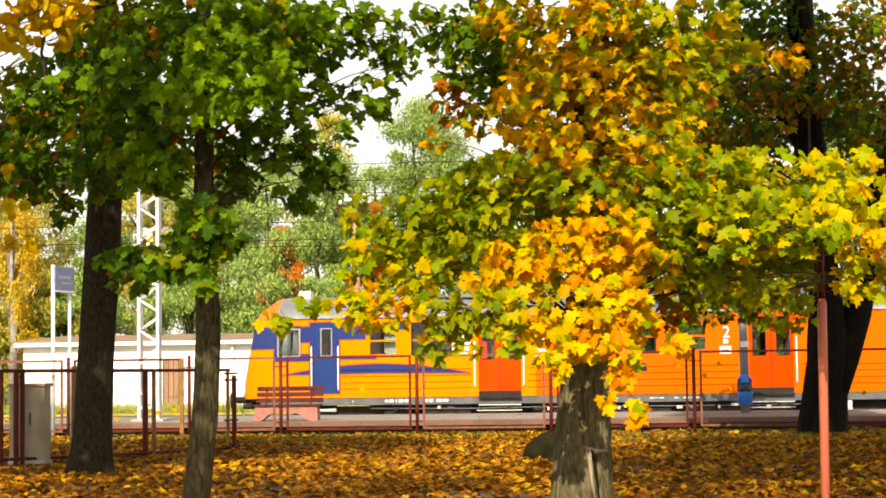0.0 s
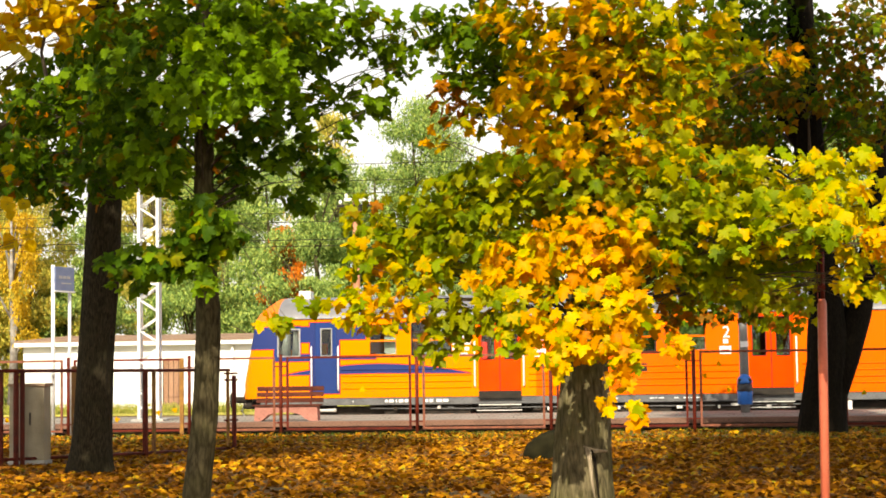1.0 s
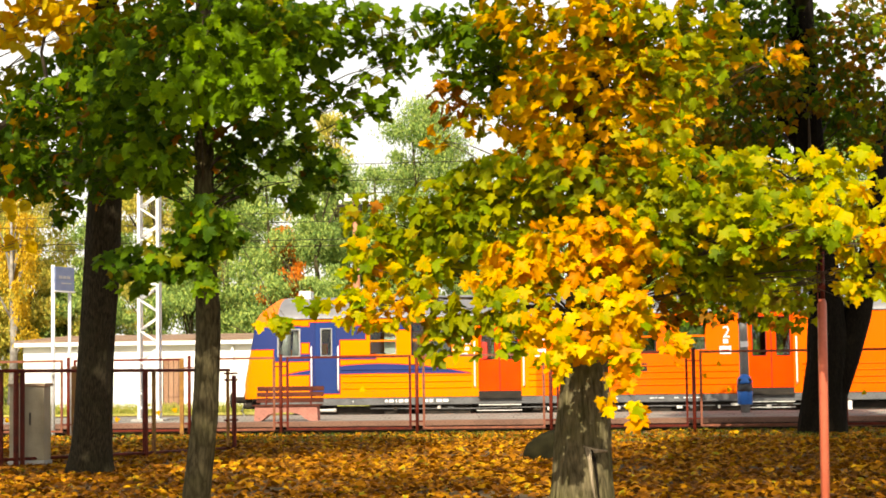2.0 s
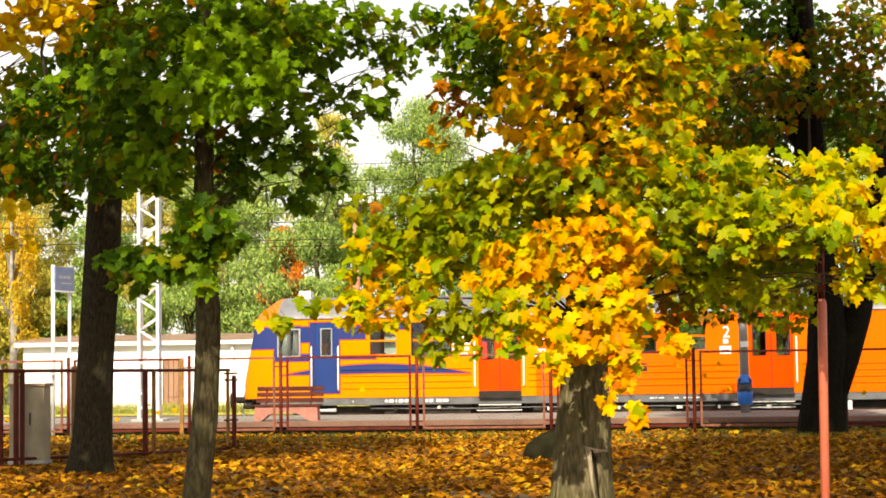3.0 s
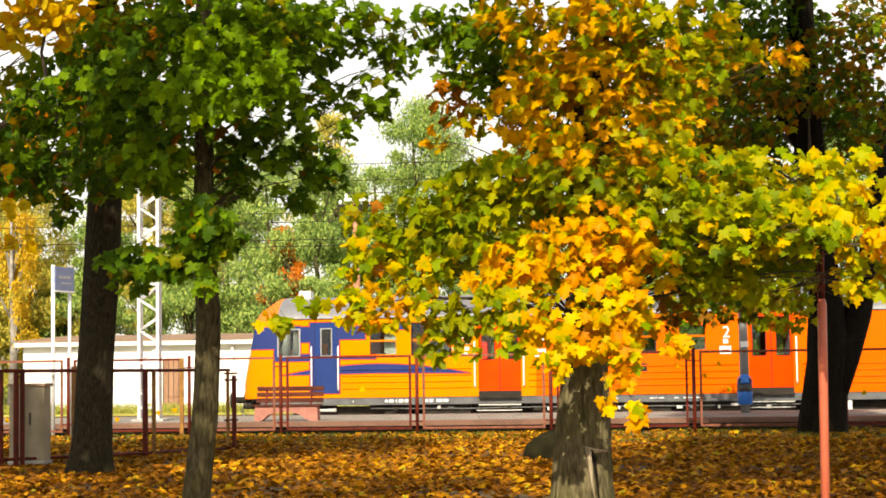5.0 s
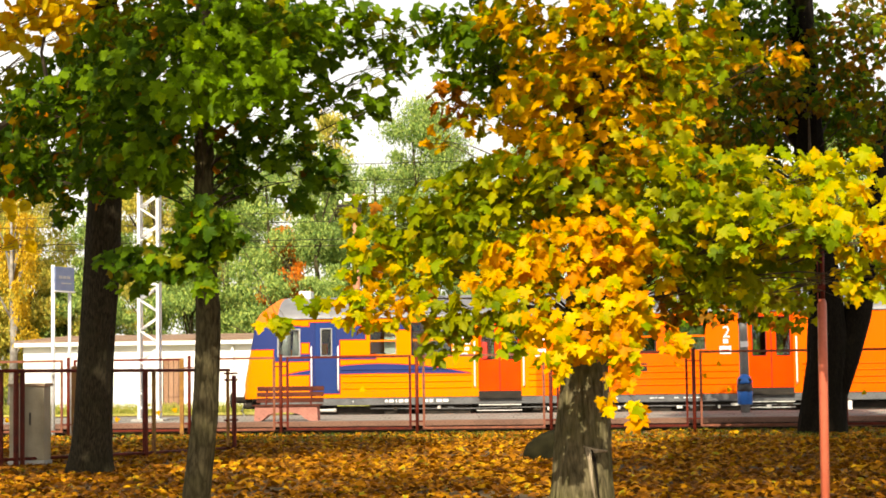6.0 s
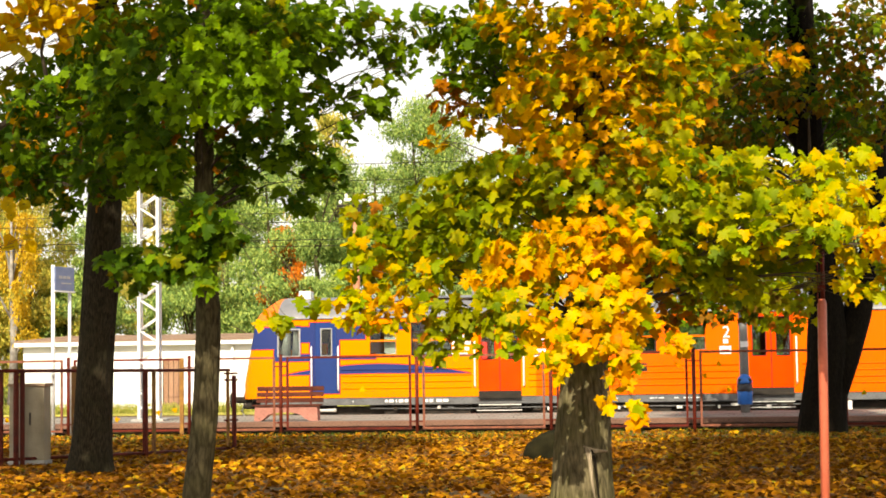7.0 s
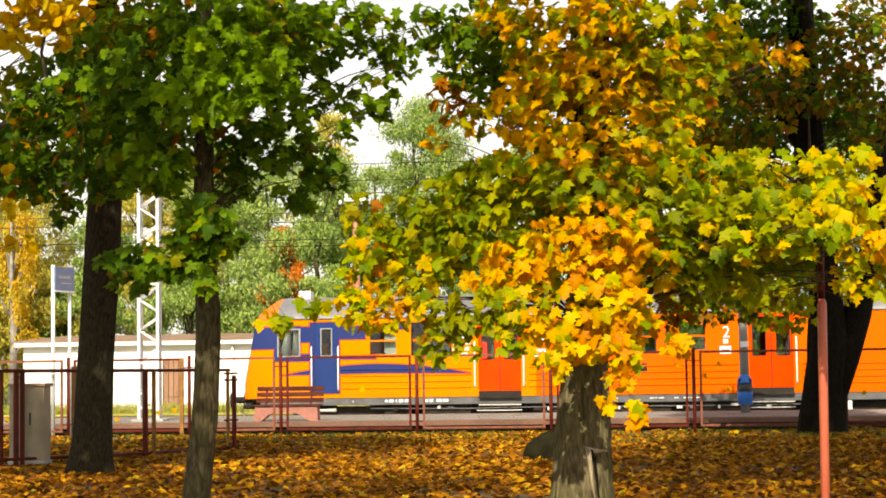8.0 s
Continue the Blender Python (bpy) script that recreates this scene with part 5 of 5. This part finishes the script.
bough(t2, "deepshade", -1.12, 12.4, 3.06, 0.24, 0.18, 56)
bough(t2, "deepshade", -0.89, 12.5, 2.97, 0.18, 0.16, 38)
bough(t2, "deepshade", -1.01, 12.5, 2.77, 0.18, 0.16, 38)
bough(t2, "deepshade", -0.77, 12.5, 2.85, 0.10, 0.10, 13)
bough(t2, "deepshade", -1.42, 12.3, 3.13, 0.20, 0.16, 48)
bough(t2, "deepshade", -1.96, 12.2, 3.28, 0.31, 0.23, 114)
bough(t2, "deepshade", -2.07, 12.2, 3.56, 0.35, 0.23, 128)
bough(t2, "deepshade", -2.31, 12.4, 3.20, 0.32, 0.24, 118)
bough(t2, "green", -2.07, 12.2, 2.93, 0.27, 0.19, 83)
bough(t2, "green", -1.90, 12.1, 2.86, 0.19, 0.15, 47)
bough(t2, "green", -1.66, 12.0, 2.54, 0.17, 0.13, 36)
bough(t2, "green", -1.55, 12.0, 2.32, 0.11, 0.11, 18)
bough(t2, "deepshade", -1.74, 12.0, 2.34, 0.19, 0.11, 32)
bough(t2, "deepshade", -2.00, 12.0, 2.21, 0.21, 0.11, 38)
bough(t2, "green", -2.16, 12.1, 2.09, 0.13, 0.08, 16)
bough(t2, "green", -1.60, 11.9, 2.09, 0.07, 0.09, 10)
# low sprays coloured dark to look shaded
bough(t2, "deepshade", -1.92, 12.0, 2.27, 0.26, 0.12, 32)
bough(t2, "deepshade", -1.62, 11.9, 2.52, 0.20, 0.14, 44)
bough(t2, "deepshade", -2.12, 12.1, 2.24, 0.24, 0.09, 36)
bough(t2, "deepshade", -1.43, 12.0, 2.38, 0.13, 0.12, 24)
bough(t2, "green", -1.74, 11.9, 2.20, 0.20, 0.08, 28)
bough(t2, "deepshade", -2.92, 12.9, 3.14, 0.28, 0.20, 92)
bough(t2, "deepshade", -3.02, 13.0, 2.92, 0.20, 0.15, 50)
bough(t2, "deepshade", -2.63, 12.8, 3.46, 0.33, 0.24, 125)
bough(t2, "deepshade", -2.87, 12.8, 3.42, 0.28, 0.20, 91)
bough(t2, "green", -0.14, 12.8, 3.99, 0.14, 0.14, 27)
bough(t2, "lime", -1.07, 11.6, 1.79, 0.12, 0.07, 14)
bough(t2, "lime", -0.85, 11.6, 1.92, 0.12, 0.06, 9)
bough(t2, "deepshade", -1.32, 12.4, 2.94, 0.16, 0.12, 29)
bough(t2, "deepshade", -1.37, 12.5, 2.79, 0.10, 0.08, 12)
bough(t2, "green", -0.64, 12.5, 3.15, 0.10, 0.10, 13)
bough(t2, "deepshade", -1.54, 12.6, 2.85, 0.12, 0.20, 38)
bough(t2, "deepshade", -2.43, 12.6, 2.86, 0.20, 0.16, 51)
bough(t2, "deepshade", -1.86, 12.9, 3.80, 0.37, 0.29, 167)
bough(t2, "deepshade", -1.41, 13.0, 3.98, 0.50, 0.29, 226)
bough(t2, "deepshade", -2.33, 13.0, 3.95, 0.37, 0.25, 146)
bough(t3, "deepshade", -5.31, 24.0, 4.49, 0.84, 0.42, 253)
bough(t3, "deepshade", -5.81, 24.5, 4.95, 0.47, 0.39, 131)
bough(t3, "deepshade", -5.59, 24.2, 4.16, 0.46, 0.31, 102)
bough(t3, "deepshade", -5.22, 24.5, 3.76, 0.22, 0.22, 34)
bough(t3, "deepshade", -4.72, 24.5, 4.46, 0.55, 0.47, 183)
bough(t3, "olivegreen", -6.01, 25.0, 5.58, 0.32, 0.32, 73)
bough(t3, "olive", -4.74, 25.5, 6.14, 0.73, 0.49, 255)
bough(t3, "deepshade", -5.21, 25.0, 5.74, 0.48, 0.40, 136)
bough(t3, "olive", -4.41, 25.5, 6.55, 0.73, 0.41, 213)
bough(t3, "deepshade", -4.83, 25.5, 5.40, 0.73, 0.57, 298)
bough(t3, "deepshade", -4.09, 25.5, 4.73, 0.49, 0.49, 170)
bough(t3, "deepshade", -5.92, 24.0, 4.42, 0.38, 0.46, 125)
bough(t4, "rust", 5.91, 35.5, 6.52, 1.13, 0.79, 467)
bough(t4, "rust", 5.13, 35.0, 5.79, 0.67, 0.56, 195)
bough(t4, "rust", 6.59, 36.0, 7.40, 0.92, 0.69, 329)
bough(t4, "rust", 8.33, 36.0, 7.96, 0.80, 0.80, 336)
bough(t4, "rust", 8.70, 36.0, 6.56, 0.52, 0.80, 216)
bough(t4, "deepshade", 8.78, 38.6, 7.30, 0.69, 0.69, 247)
bough(t4, "deepshade", 7.52, 38.6, 6.58, 0.79, 0.56, 234)
bough(t4, "deepshade", 6.56, 37.0, 8.77, 1.06, 0.59, 326)
bough(t4, "deepshade", 8.88, 38.6, 6.43, 0.69, 0.57, 206)
bough(t4, "rust", 7.29, 35.0, 6.77, 0.45, 0.39, 91)
bough(t4, "rust", 5.39, 35.0, 2.59, 0.89, 0.27, 125)
bough(t4, "olive", 6.61, 35.0, 2.52, 0.67, 0.45, 156)
bough(t4, "rust", 4.78, 35.0, 2.60, 0.50, 0.33, 88)
bough(t4, "deepshade", 6.47, 39.0, 6.14, 1.12, 0.74, 435)
bough(t4, "deepshade", 7.48, 37.6, 8.26, 1.07, 0.84, 534)
bough(t4, "deepshade", 5.65, 37.6, 7.68, 0.84, 0.96, 474)
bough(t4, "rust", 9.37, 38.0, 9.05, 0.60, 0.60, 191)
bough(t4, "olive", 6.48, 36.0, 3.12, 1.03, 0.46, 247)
bough(t4, "deepshade", 6.15, 39.4, 7.30, 1.30, 0.90, 620)
bough(t4, "deepshade", 5.60, 39.6, 6.00, 0.90, 0.70, 330)
bough(t4, "deepshade", 6.40, 41.0, 7.00, 1.45, 1.00, 720)
bough(t4, "deepshade", 9.00, 39.4, 7.10, 0.75, 1.00, 330)
part("limb", tube([(0.02, 0, 2.5), (0.75, 0, 3.0), (1.5, 0, 3.5), (1.68, 0, 3.75), (1.64, 0, 3.95), (1.72, 0, 4.35)], [0.05, 0.035, 0.022, 0.017, 0.013, 0.008], 8, 0.1, 21), TWIG, t6.ob)
part("limb", tube([(1.5, 0, 3.5), (1.82, 0.05, 3.68), (1.9, 0.05, 3.86)], [0.014, 0.012, 0.007], 6, 0.1, 22), TWIG, t6.ob)
bough(t6, "aspen", -3.09, 13.4, 4.19, 0.30, 0.17, 44)
bough(t6, "aspen", -2.98, 13.5, 4.32, 0.30, 0.14, 40)
bough(t6, "aspen", -2.83, 13.6, 4.11, 0.17, 0.17, 26)
bough(t6, "aspen", -3.22, 13.2, 4.04, 0.15, 0.17, 22)
bough(t6, "aspen", -3.14, 13.5, 3.27, 0.10, 0.09, 5)
bough(t6, "aspen", -3.22, 13.4, 3.04, 0.08, 0.08, 5)
bough(t6, "aspen", -3.22, 13.3, 2.75, 0.11, 0.09, 5)
bough(t6, "aspen", -3.18, 13.4, 2.50, 0.09, 0.07, 5)
bough(t6, "aspen", -2.88, 13.6, 4.29, 0.17, 0.11, 18)
bough(t6, "aspen", -3.29, 13.4, 3.52, 0.09, 0.09, 5)
bough(t6, "olivegreen", -3.14, 13.6, 3.90, 0.13, 0.11, 7)


# ---- unseen crowns added above and beside the view to shade grass, trunks and leaves ----
t7 = maple("maple_tree", -4.6, 6.0, [(0, 0, -0.2), (0.03, 0, 1.5), (0, 0, 3.5), (0.05, 0, 11)], [0.25, 0.2, 0.17, 0.05],
           "tall unseen maple with a spreading crown added for shade", SIMPLE, 0.16, 3.4, 0, BARK, 0.3, 12)
t8 = maple("maple_tree", 8.2, 17.0, [(0, 0, -0.2), (0.03, 0, 1.5), (0, 0, 3.5), (0.05, 0, 12)], [0.3, 0.24, 0.2, 0.05],
           "tall unseen maple with a spreading crown added for shade", SIMPLE, 0.17, 4.5, 0, BARK, 0.3, 13)
t9 = maple("maple_tree", 9.6, 26.5, [(0, 0, -0.2), (0.03, 0, 1.5), (0, 0, 3.5), (0.05, 0, 12)], [0.3, 0.24, 0.2, 0.05],
           "tall unseen maple with a spreading crown added for shade", SIMPLE, 0.17, 4.5, 0, BARK, 0.3, 14)
t10 = maple("maple_tree", -10.0, 22.0, [(0, 0, -0.2), (0.03, 0, 1.5), (0, 0, 3.5), (0.05, 0, 12)], [0.3, 0.24, 0.2, 0.05],
            "tall unseen maple with a spreading crown added for shade", SIMPLE, 0.17, 4.5, 0, BARK, 0.3, 15)


def upper_crown(tree, colour, cx, cy, lo, hi, spread, count, seed):
    """Unseen sprays added for shade; their underside stays above the view's upper edge."""
    rng = random.Random(seed)
    for i in range(count):
        t, r = rng.uniform(0, 6.283), spread * math.sqrt(rng.uniform(0.02, 1))
        y = cy + math.sin(t) * r
        under = max(lo, 2.45 + 0.215 * y)
        z = under + (max(hi, under + 1) - under) * rng.random()
        k = 1 - 0.35 * max(0, (z - under) / max(1, hi - under))
        bough(tree, colour, cx + math.cos(t) * r * k, y, z, 0.72, 0.42, 120, under + 0.2, 0.12, SIMPLE)


upper_crown(t1, "amber", 1.7, 10.3, 4.6, 11.0, 2.5, 44, 71)
upper_crown(t1, "amber", 0.4, 8.8, 4.4, 5.6, 1.2, 2, 81)
upper_crown(t1, "amber", 1.1, 9.3, 4.5, 5.6, 0.8, 2, 83)
upper_crown(t1, "amber", -0.2, 9.3, 4.5, 5.3, 0.7, 3, 84)
upper_crown(t8, "amber", 2.5, 16.0, 5.8, 10.0, 3.0, 30, 85)
upper_crown(t4, "rust", 6.4, 27.6, 8.6, 10.6, 2.2, 30, 82)
upper_crown(t2, "green", -2.4, 11.6, 4.6, 10.5, 2.7, 48, 72)
upper_crown(t2, "green", -2.5, 8.7, 4.4, 6.6, 1.2, 6, 91)
upper_crown(t6, "aspen", -5.0, 13.0, 4.8, 10.0, 2.4, 30, 73)
upper_crown(t7, "green", -5.2, 7.0, 4.0, 10.0, 3.0, 38, 74)
upper_crown(t8, "amber", 5.0, 17.5, 5.6, 13.0, 5.0, 100, 75)
upper_crown(t3, "green", -5.5, 24.5, 7.4, 10.2, 3.8, 66, 76)
upper_crown(t10, "green", -8.0, 19.5, 6.0, 13.0, 4.2, 90, 78)
# sprays added to shade the old tree's leaves
upper_crown(t9, "amber", 5.6, 30.3, 9.8, 12.8, 3.0, 60, 92)
upper_crown(t9, "amber", 5.0, 21.5, 7.0, 10.0, 3.6, 80, 79)


# ---- fallen leaves ----
def build_fallen_leaves():
    rng = random.Random(5)
    frames = []
    for k in range(62000):
        y = (15 + 27.5 * rng.random() ** 0.85) if k < 56000 else rng.uniform(-4, 15)
        x = rng.uniform(-1, 1) * (max(y, 18) * 0.27 + 0.6)
        v = x * math.sin(radians(7)) + y * math.cos(radians(7))
        if v > 40.15:
            continue
        if noise.noise(Vector((x * 0.6, y * 0.45, 3))) < -0.28 and rng.random() < 0.6:
            continue
        if v > 34 and rng.random() < (v - 34) / 11:
            continue
        u = x * math.cos(radians(7)) - y * math.sin(radians(7))
        n = Vector((rng.gauss(0, 0.40), rng.gauss(0, 0.40), 1)).normalized()
        d = Vector((rng.gauss(0, 1), rng.gauss(0, 1), 0))
        d = (d - n * d.dot(n)).normalized()
        frames.append(((x, y, ground_height(u, v) + 0.015 + 0.05 * rng.random()), Matrix((d.cross(n), d, n)).transposed(), rng.uniform(0.075, 0.13)))
    me = joined_leaves(frames, SIMPLE)
    me.materials.append(LEAF["litter"])
    tagged(new("fallen_leaves", me), "golden and brown fallen maple leaves covering the ground", "fallen leaves", kind="stuff")


build_fallen_leaves()


# ---- grass ----
def build_grass(u0, u1, v0, v1, count, tall, mat, label, seed):
    """Many bent blades, joined."""
    rng = random.Random(seed)
    verts, faces = [], []
    while len(faces) < count * 2:
        u, v = rng.uniform(u0, u1), rng.uniform(v0, v1)
        if noise.noise(Vector((u * 0.9, v * 0.9, seed))) < rng.uniform(-0.4, 0.4):
            continue
        h, t, w = tall * rng.uniform(0.4, 1.1), rng.uniform(0, 6.283), 0.006 + 0.012 * tall
        lean = Vector((rng.gauss(0, 0.35), rng.gauss(0, 0.35), 1)) * h
        side = Vector((math.cos(t), math.sin(t), 0)) * w
        p = Vector((u, v, max(0.0, ground_height(u, v)) + 0.02))
        k = len(verts)
        verts += [tuple(q) for q in (p - side, p + side, p + lean * 0.55 + side * 0.7, p + lean * 0.55 - side * 0.7, p + lean + Vector((lean.x, lean.y, 0)) * 0.5)]
        faces += [(k, k + 1, k + 2, k + 3), (k + 3, k + 2, k + 4)]
    me = bpy.data.meshes.new("grass")
    me.from_pydata(verts, [], faces)
    me.materials.append(mat)
    ob = new("grass", me)
    ob.matrix_world = on_rail(0, 0)
    tagged(ob, label, "grass", kind="stuff")


BLADE = leaf_material("grass_blade", [(0.0, (0.30, 0.27, 0.05)), (0.4, (0.16, 0.22, 0.03)), (1.0, (0.06, 0.11, 0.015))], 0.3)
DRYBLADE = leaf_material("grass_dry", [(0.0, (0.62, 0.52, 0.14)), (0.5, (0.40, 0.40, 0.08)), (1.0, (0.16, 0.22, 0.04))], 0.3)
build_grass(-15, 8, 34.5, 40.0, 7000, 0.085, BLADE, "short autumn grass among fallen leaves", 61)
build_grass(-25, -9, 59.0, 61.6, 9000, 0.42, DRYBLADE, "tall yellowing grass along the shed wall", 62)


# ---- trees beyond the railway ----
def far_tree(name, x, y, height, spread, colour, label, seed, weep=0.0, low=0.15, dense=1.0):
    rng = random.Random(seed)
    ob = thing(name, pose(x, y, 0), label, "tree", "trees beyond the railway")
    wood = BIRCH if weep else BARK
    top = Vector((rng.gauss(0, 0.3), 0, height * 0.93))
    part("trunk", tube([(0, 0, -0.3), (0.1, 0, height * 0.3), top * 0.62, top], [0.2, 0.16, 0.09, 0.02], 9, 0.1, seed), wood, ob)
    frames = []
    clumps = int(44 * dense * spread / 3)
    for i in range(clumps):
        h = low + (1 - low) * rng.random() ** 0.9
        w = spread * (math.sin(math.pi * min(1, 0.12 + 0.88 * h)) ** 0.6) * rng.uniform(0.35, 1.0)
        t = rng.uniform(0, 6.283)
        w *= 1 + 0.55 * noise.noise(Vector((math.cos(t) * 1.4 + seed, math.sin(t) * 1.4, h * 3)))
        c = Vector((math.cos(t) * w, math.sin(t) * w, h * height + 0.5 * rng.gauss(0, 1)))
        if i < 14:
            s = top * max(0.12, h - 0.18)
            part("limb", tube([s, (s + c) * 0.5 + Vector((0, 0, 0.3)), c], [0.06, 0.04, 0.012], 6), wood, ob)
        rr = rng.uniform(0.4, 1.1) * spread / 3.2
        for k in range(int((640 if height < 6 else 1050 if y < 90 else 160) * rr)):
            q = Vector((rng.gauss(0, 0.42), rng.gauss(0, 0.42), rng.gauss(0, 0.30)))
            p = c + q * rr
            if weep:
                p.z -= weep * rng.random() ** 2 * 1.8
            n = Vector((rng.gauss(0, 0.6), rng.gauss(0, 0.6), rng.gauss(0, 0.6))) + SUN * 0.45 + q * 0.6
            n.normalize()
            d = Vector((rng.gauss(0, 0.5), rng.gauss(0, 0.5), -1 - weep))
            d = (d - n * d.dot(n)).normalized()
            frames.append((p, Matrix((d.cross(n), d, n)).transposed(), rng.uniform(0.075, 0.17) * (1 if y < 90 else 1.7)))
    me = joined_leaves(frames, [(0.0, 0.0), (0.26, 0.45), (-0.05, 1.1), (-0.26, 0.40)], False)
    me.materials.append(LEAF[colour])
    crown = new("crown", me)
    crown.parent = ob
    tagged(crown, kind="stuff")


GREEN_TREE = "leafy green tree beyond the railway in full sun"
far_tree("birch_tree", -21.5, 78, 13.0, 3.2, "far_yellow", "weeping yellowing birch beyond the shed", 11, 0.9)
far_tree("birch_tree", -17.6, 74, 12.0, 3.0, "far_yellow", "weeping yellow-green birch beyond the shed", 12, 0.8)
far_tree("birch_tree", -16.9, 69.5, 8.8, 1.3, "far_gold", "small golden birch beyond the shed", 13, 0.9, 0.3)
far_tree("broadleaf_tree", -13.2, 80, 12.6, 3.4, "far_yellow", "tall tree turning yellow beyond the railway", 14)
far_tree("broadleaf_tree", -9.4, 76, 10.8, 3.4, "far_green", GREEN_TREE, 15)
far_tree("broadleaf_tree", -5.6, 80, 11.0, 3.2, "far_green", GREEN_TREE, 16)
far_tree("broadleaf_tree", -0.8, 84, 13.2, 4.3, "far_green", GREEN_TREE, 17)
far_tree("broadleaf_tree", 3.4, 79, 10.6, 3.4, "far_green", GREEN_TREE, 18)
far_tree("broadleaf_tree", 8.2, 80, 11.2, 3.6, "far_green", GREEN_TREE, 19)
far_tree("broadleaf_tree", 13.0, 77, 11.0, 3.6, "far_yellow", "yellowing tree beyond the railway", 20)
far_tree("broadleaf_tree", 18.0, 78, 12.0, 4.0, "far_green", GREEN_TREE, 21)
far_tree("broadleaf_tree", -6.0, 94, 15.0, 2.6, "far_yellow", "thin tree turning yellow beyond the railway", 23, 0, 0.66, 0.55)
far_tree("broadleaf_tree", -3.2, 88, 12.0, 3.0, "far_green", GREEN_TREE, 24)
far_tree("broadleaf_tree", -8.4, 89, 12.6, 3.2, "far_green", GREEN_TREE, 25)
far_tree("broadleaf_tree", -11.6, 87, 12.2, 3.0, "far_green", GREEN_TREE, 26)
far_tree("bush", -16.8, 71.5, 6.9, 2.0, "far_yellow", "dense yellowing bush beyond the shed", 91, 0, 0.05, 1.6)
far_tree("bush", -14.4, 72.5, 6.6, 2.0, "far_green", "tall green bush beyond the shed", 92, 0, 0.05, 1.6)
far_tree("rowan_tree", -6.3, 72, 6.4, 1.3, "rowan", "small rowan with orange-red leaves", 22, 0, 0.62, 1.7)
for i in range(9):
    far_tree("bush", -20 + i * 4.6, 71 + (i * 37 % 5), 4.6 + (i * 13 % 4) * 0.5, 2.6, "far_green", "dense green bush along the railway", 30 + i, 0, 0.02, 1.2)
for i in range(13):
    far_tree("broadleaf_tree", -42 + i * 7.2, 100 + (i * 29 % 9), 11 + (i * 17 % 5) * 0.4, 4.4, "far_green", "tall green tree far behind the railway", 50 + i, 0, 0.05, 1.1)


# ---- what moves: the boughs sway in a light wind ----
def motions():
    for ob, a, reach, amount, phase in SWAYING:
        lean = amount * 0.42 / max(0.5, reach)
        rows = []
        for i in range(21):
            t = i * 0.4
            gust = 0.65 + 0.35 * math.sin(0.9 * t + phase * 0.3)
            p = math.sin(2.1 * t + phase) * gust + 0.5 * math.sin(4.6 * t + 2.3 * phase)
            q = math.cos(1.7 * t + 1.7 * phase) * gust + 0.4 * math.sin(5.2 * t + phase)
            rows.append((t, pose(a.x, a.y, a.z, lean * q, lean * p, lean * 0.6 * p)))
        walk(ob, rows)


motions()
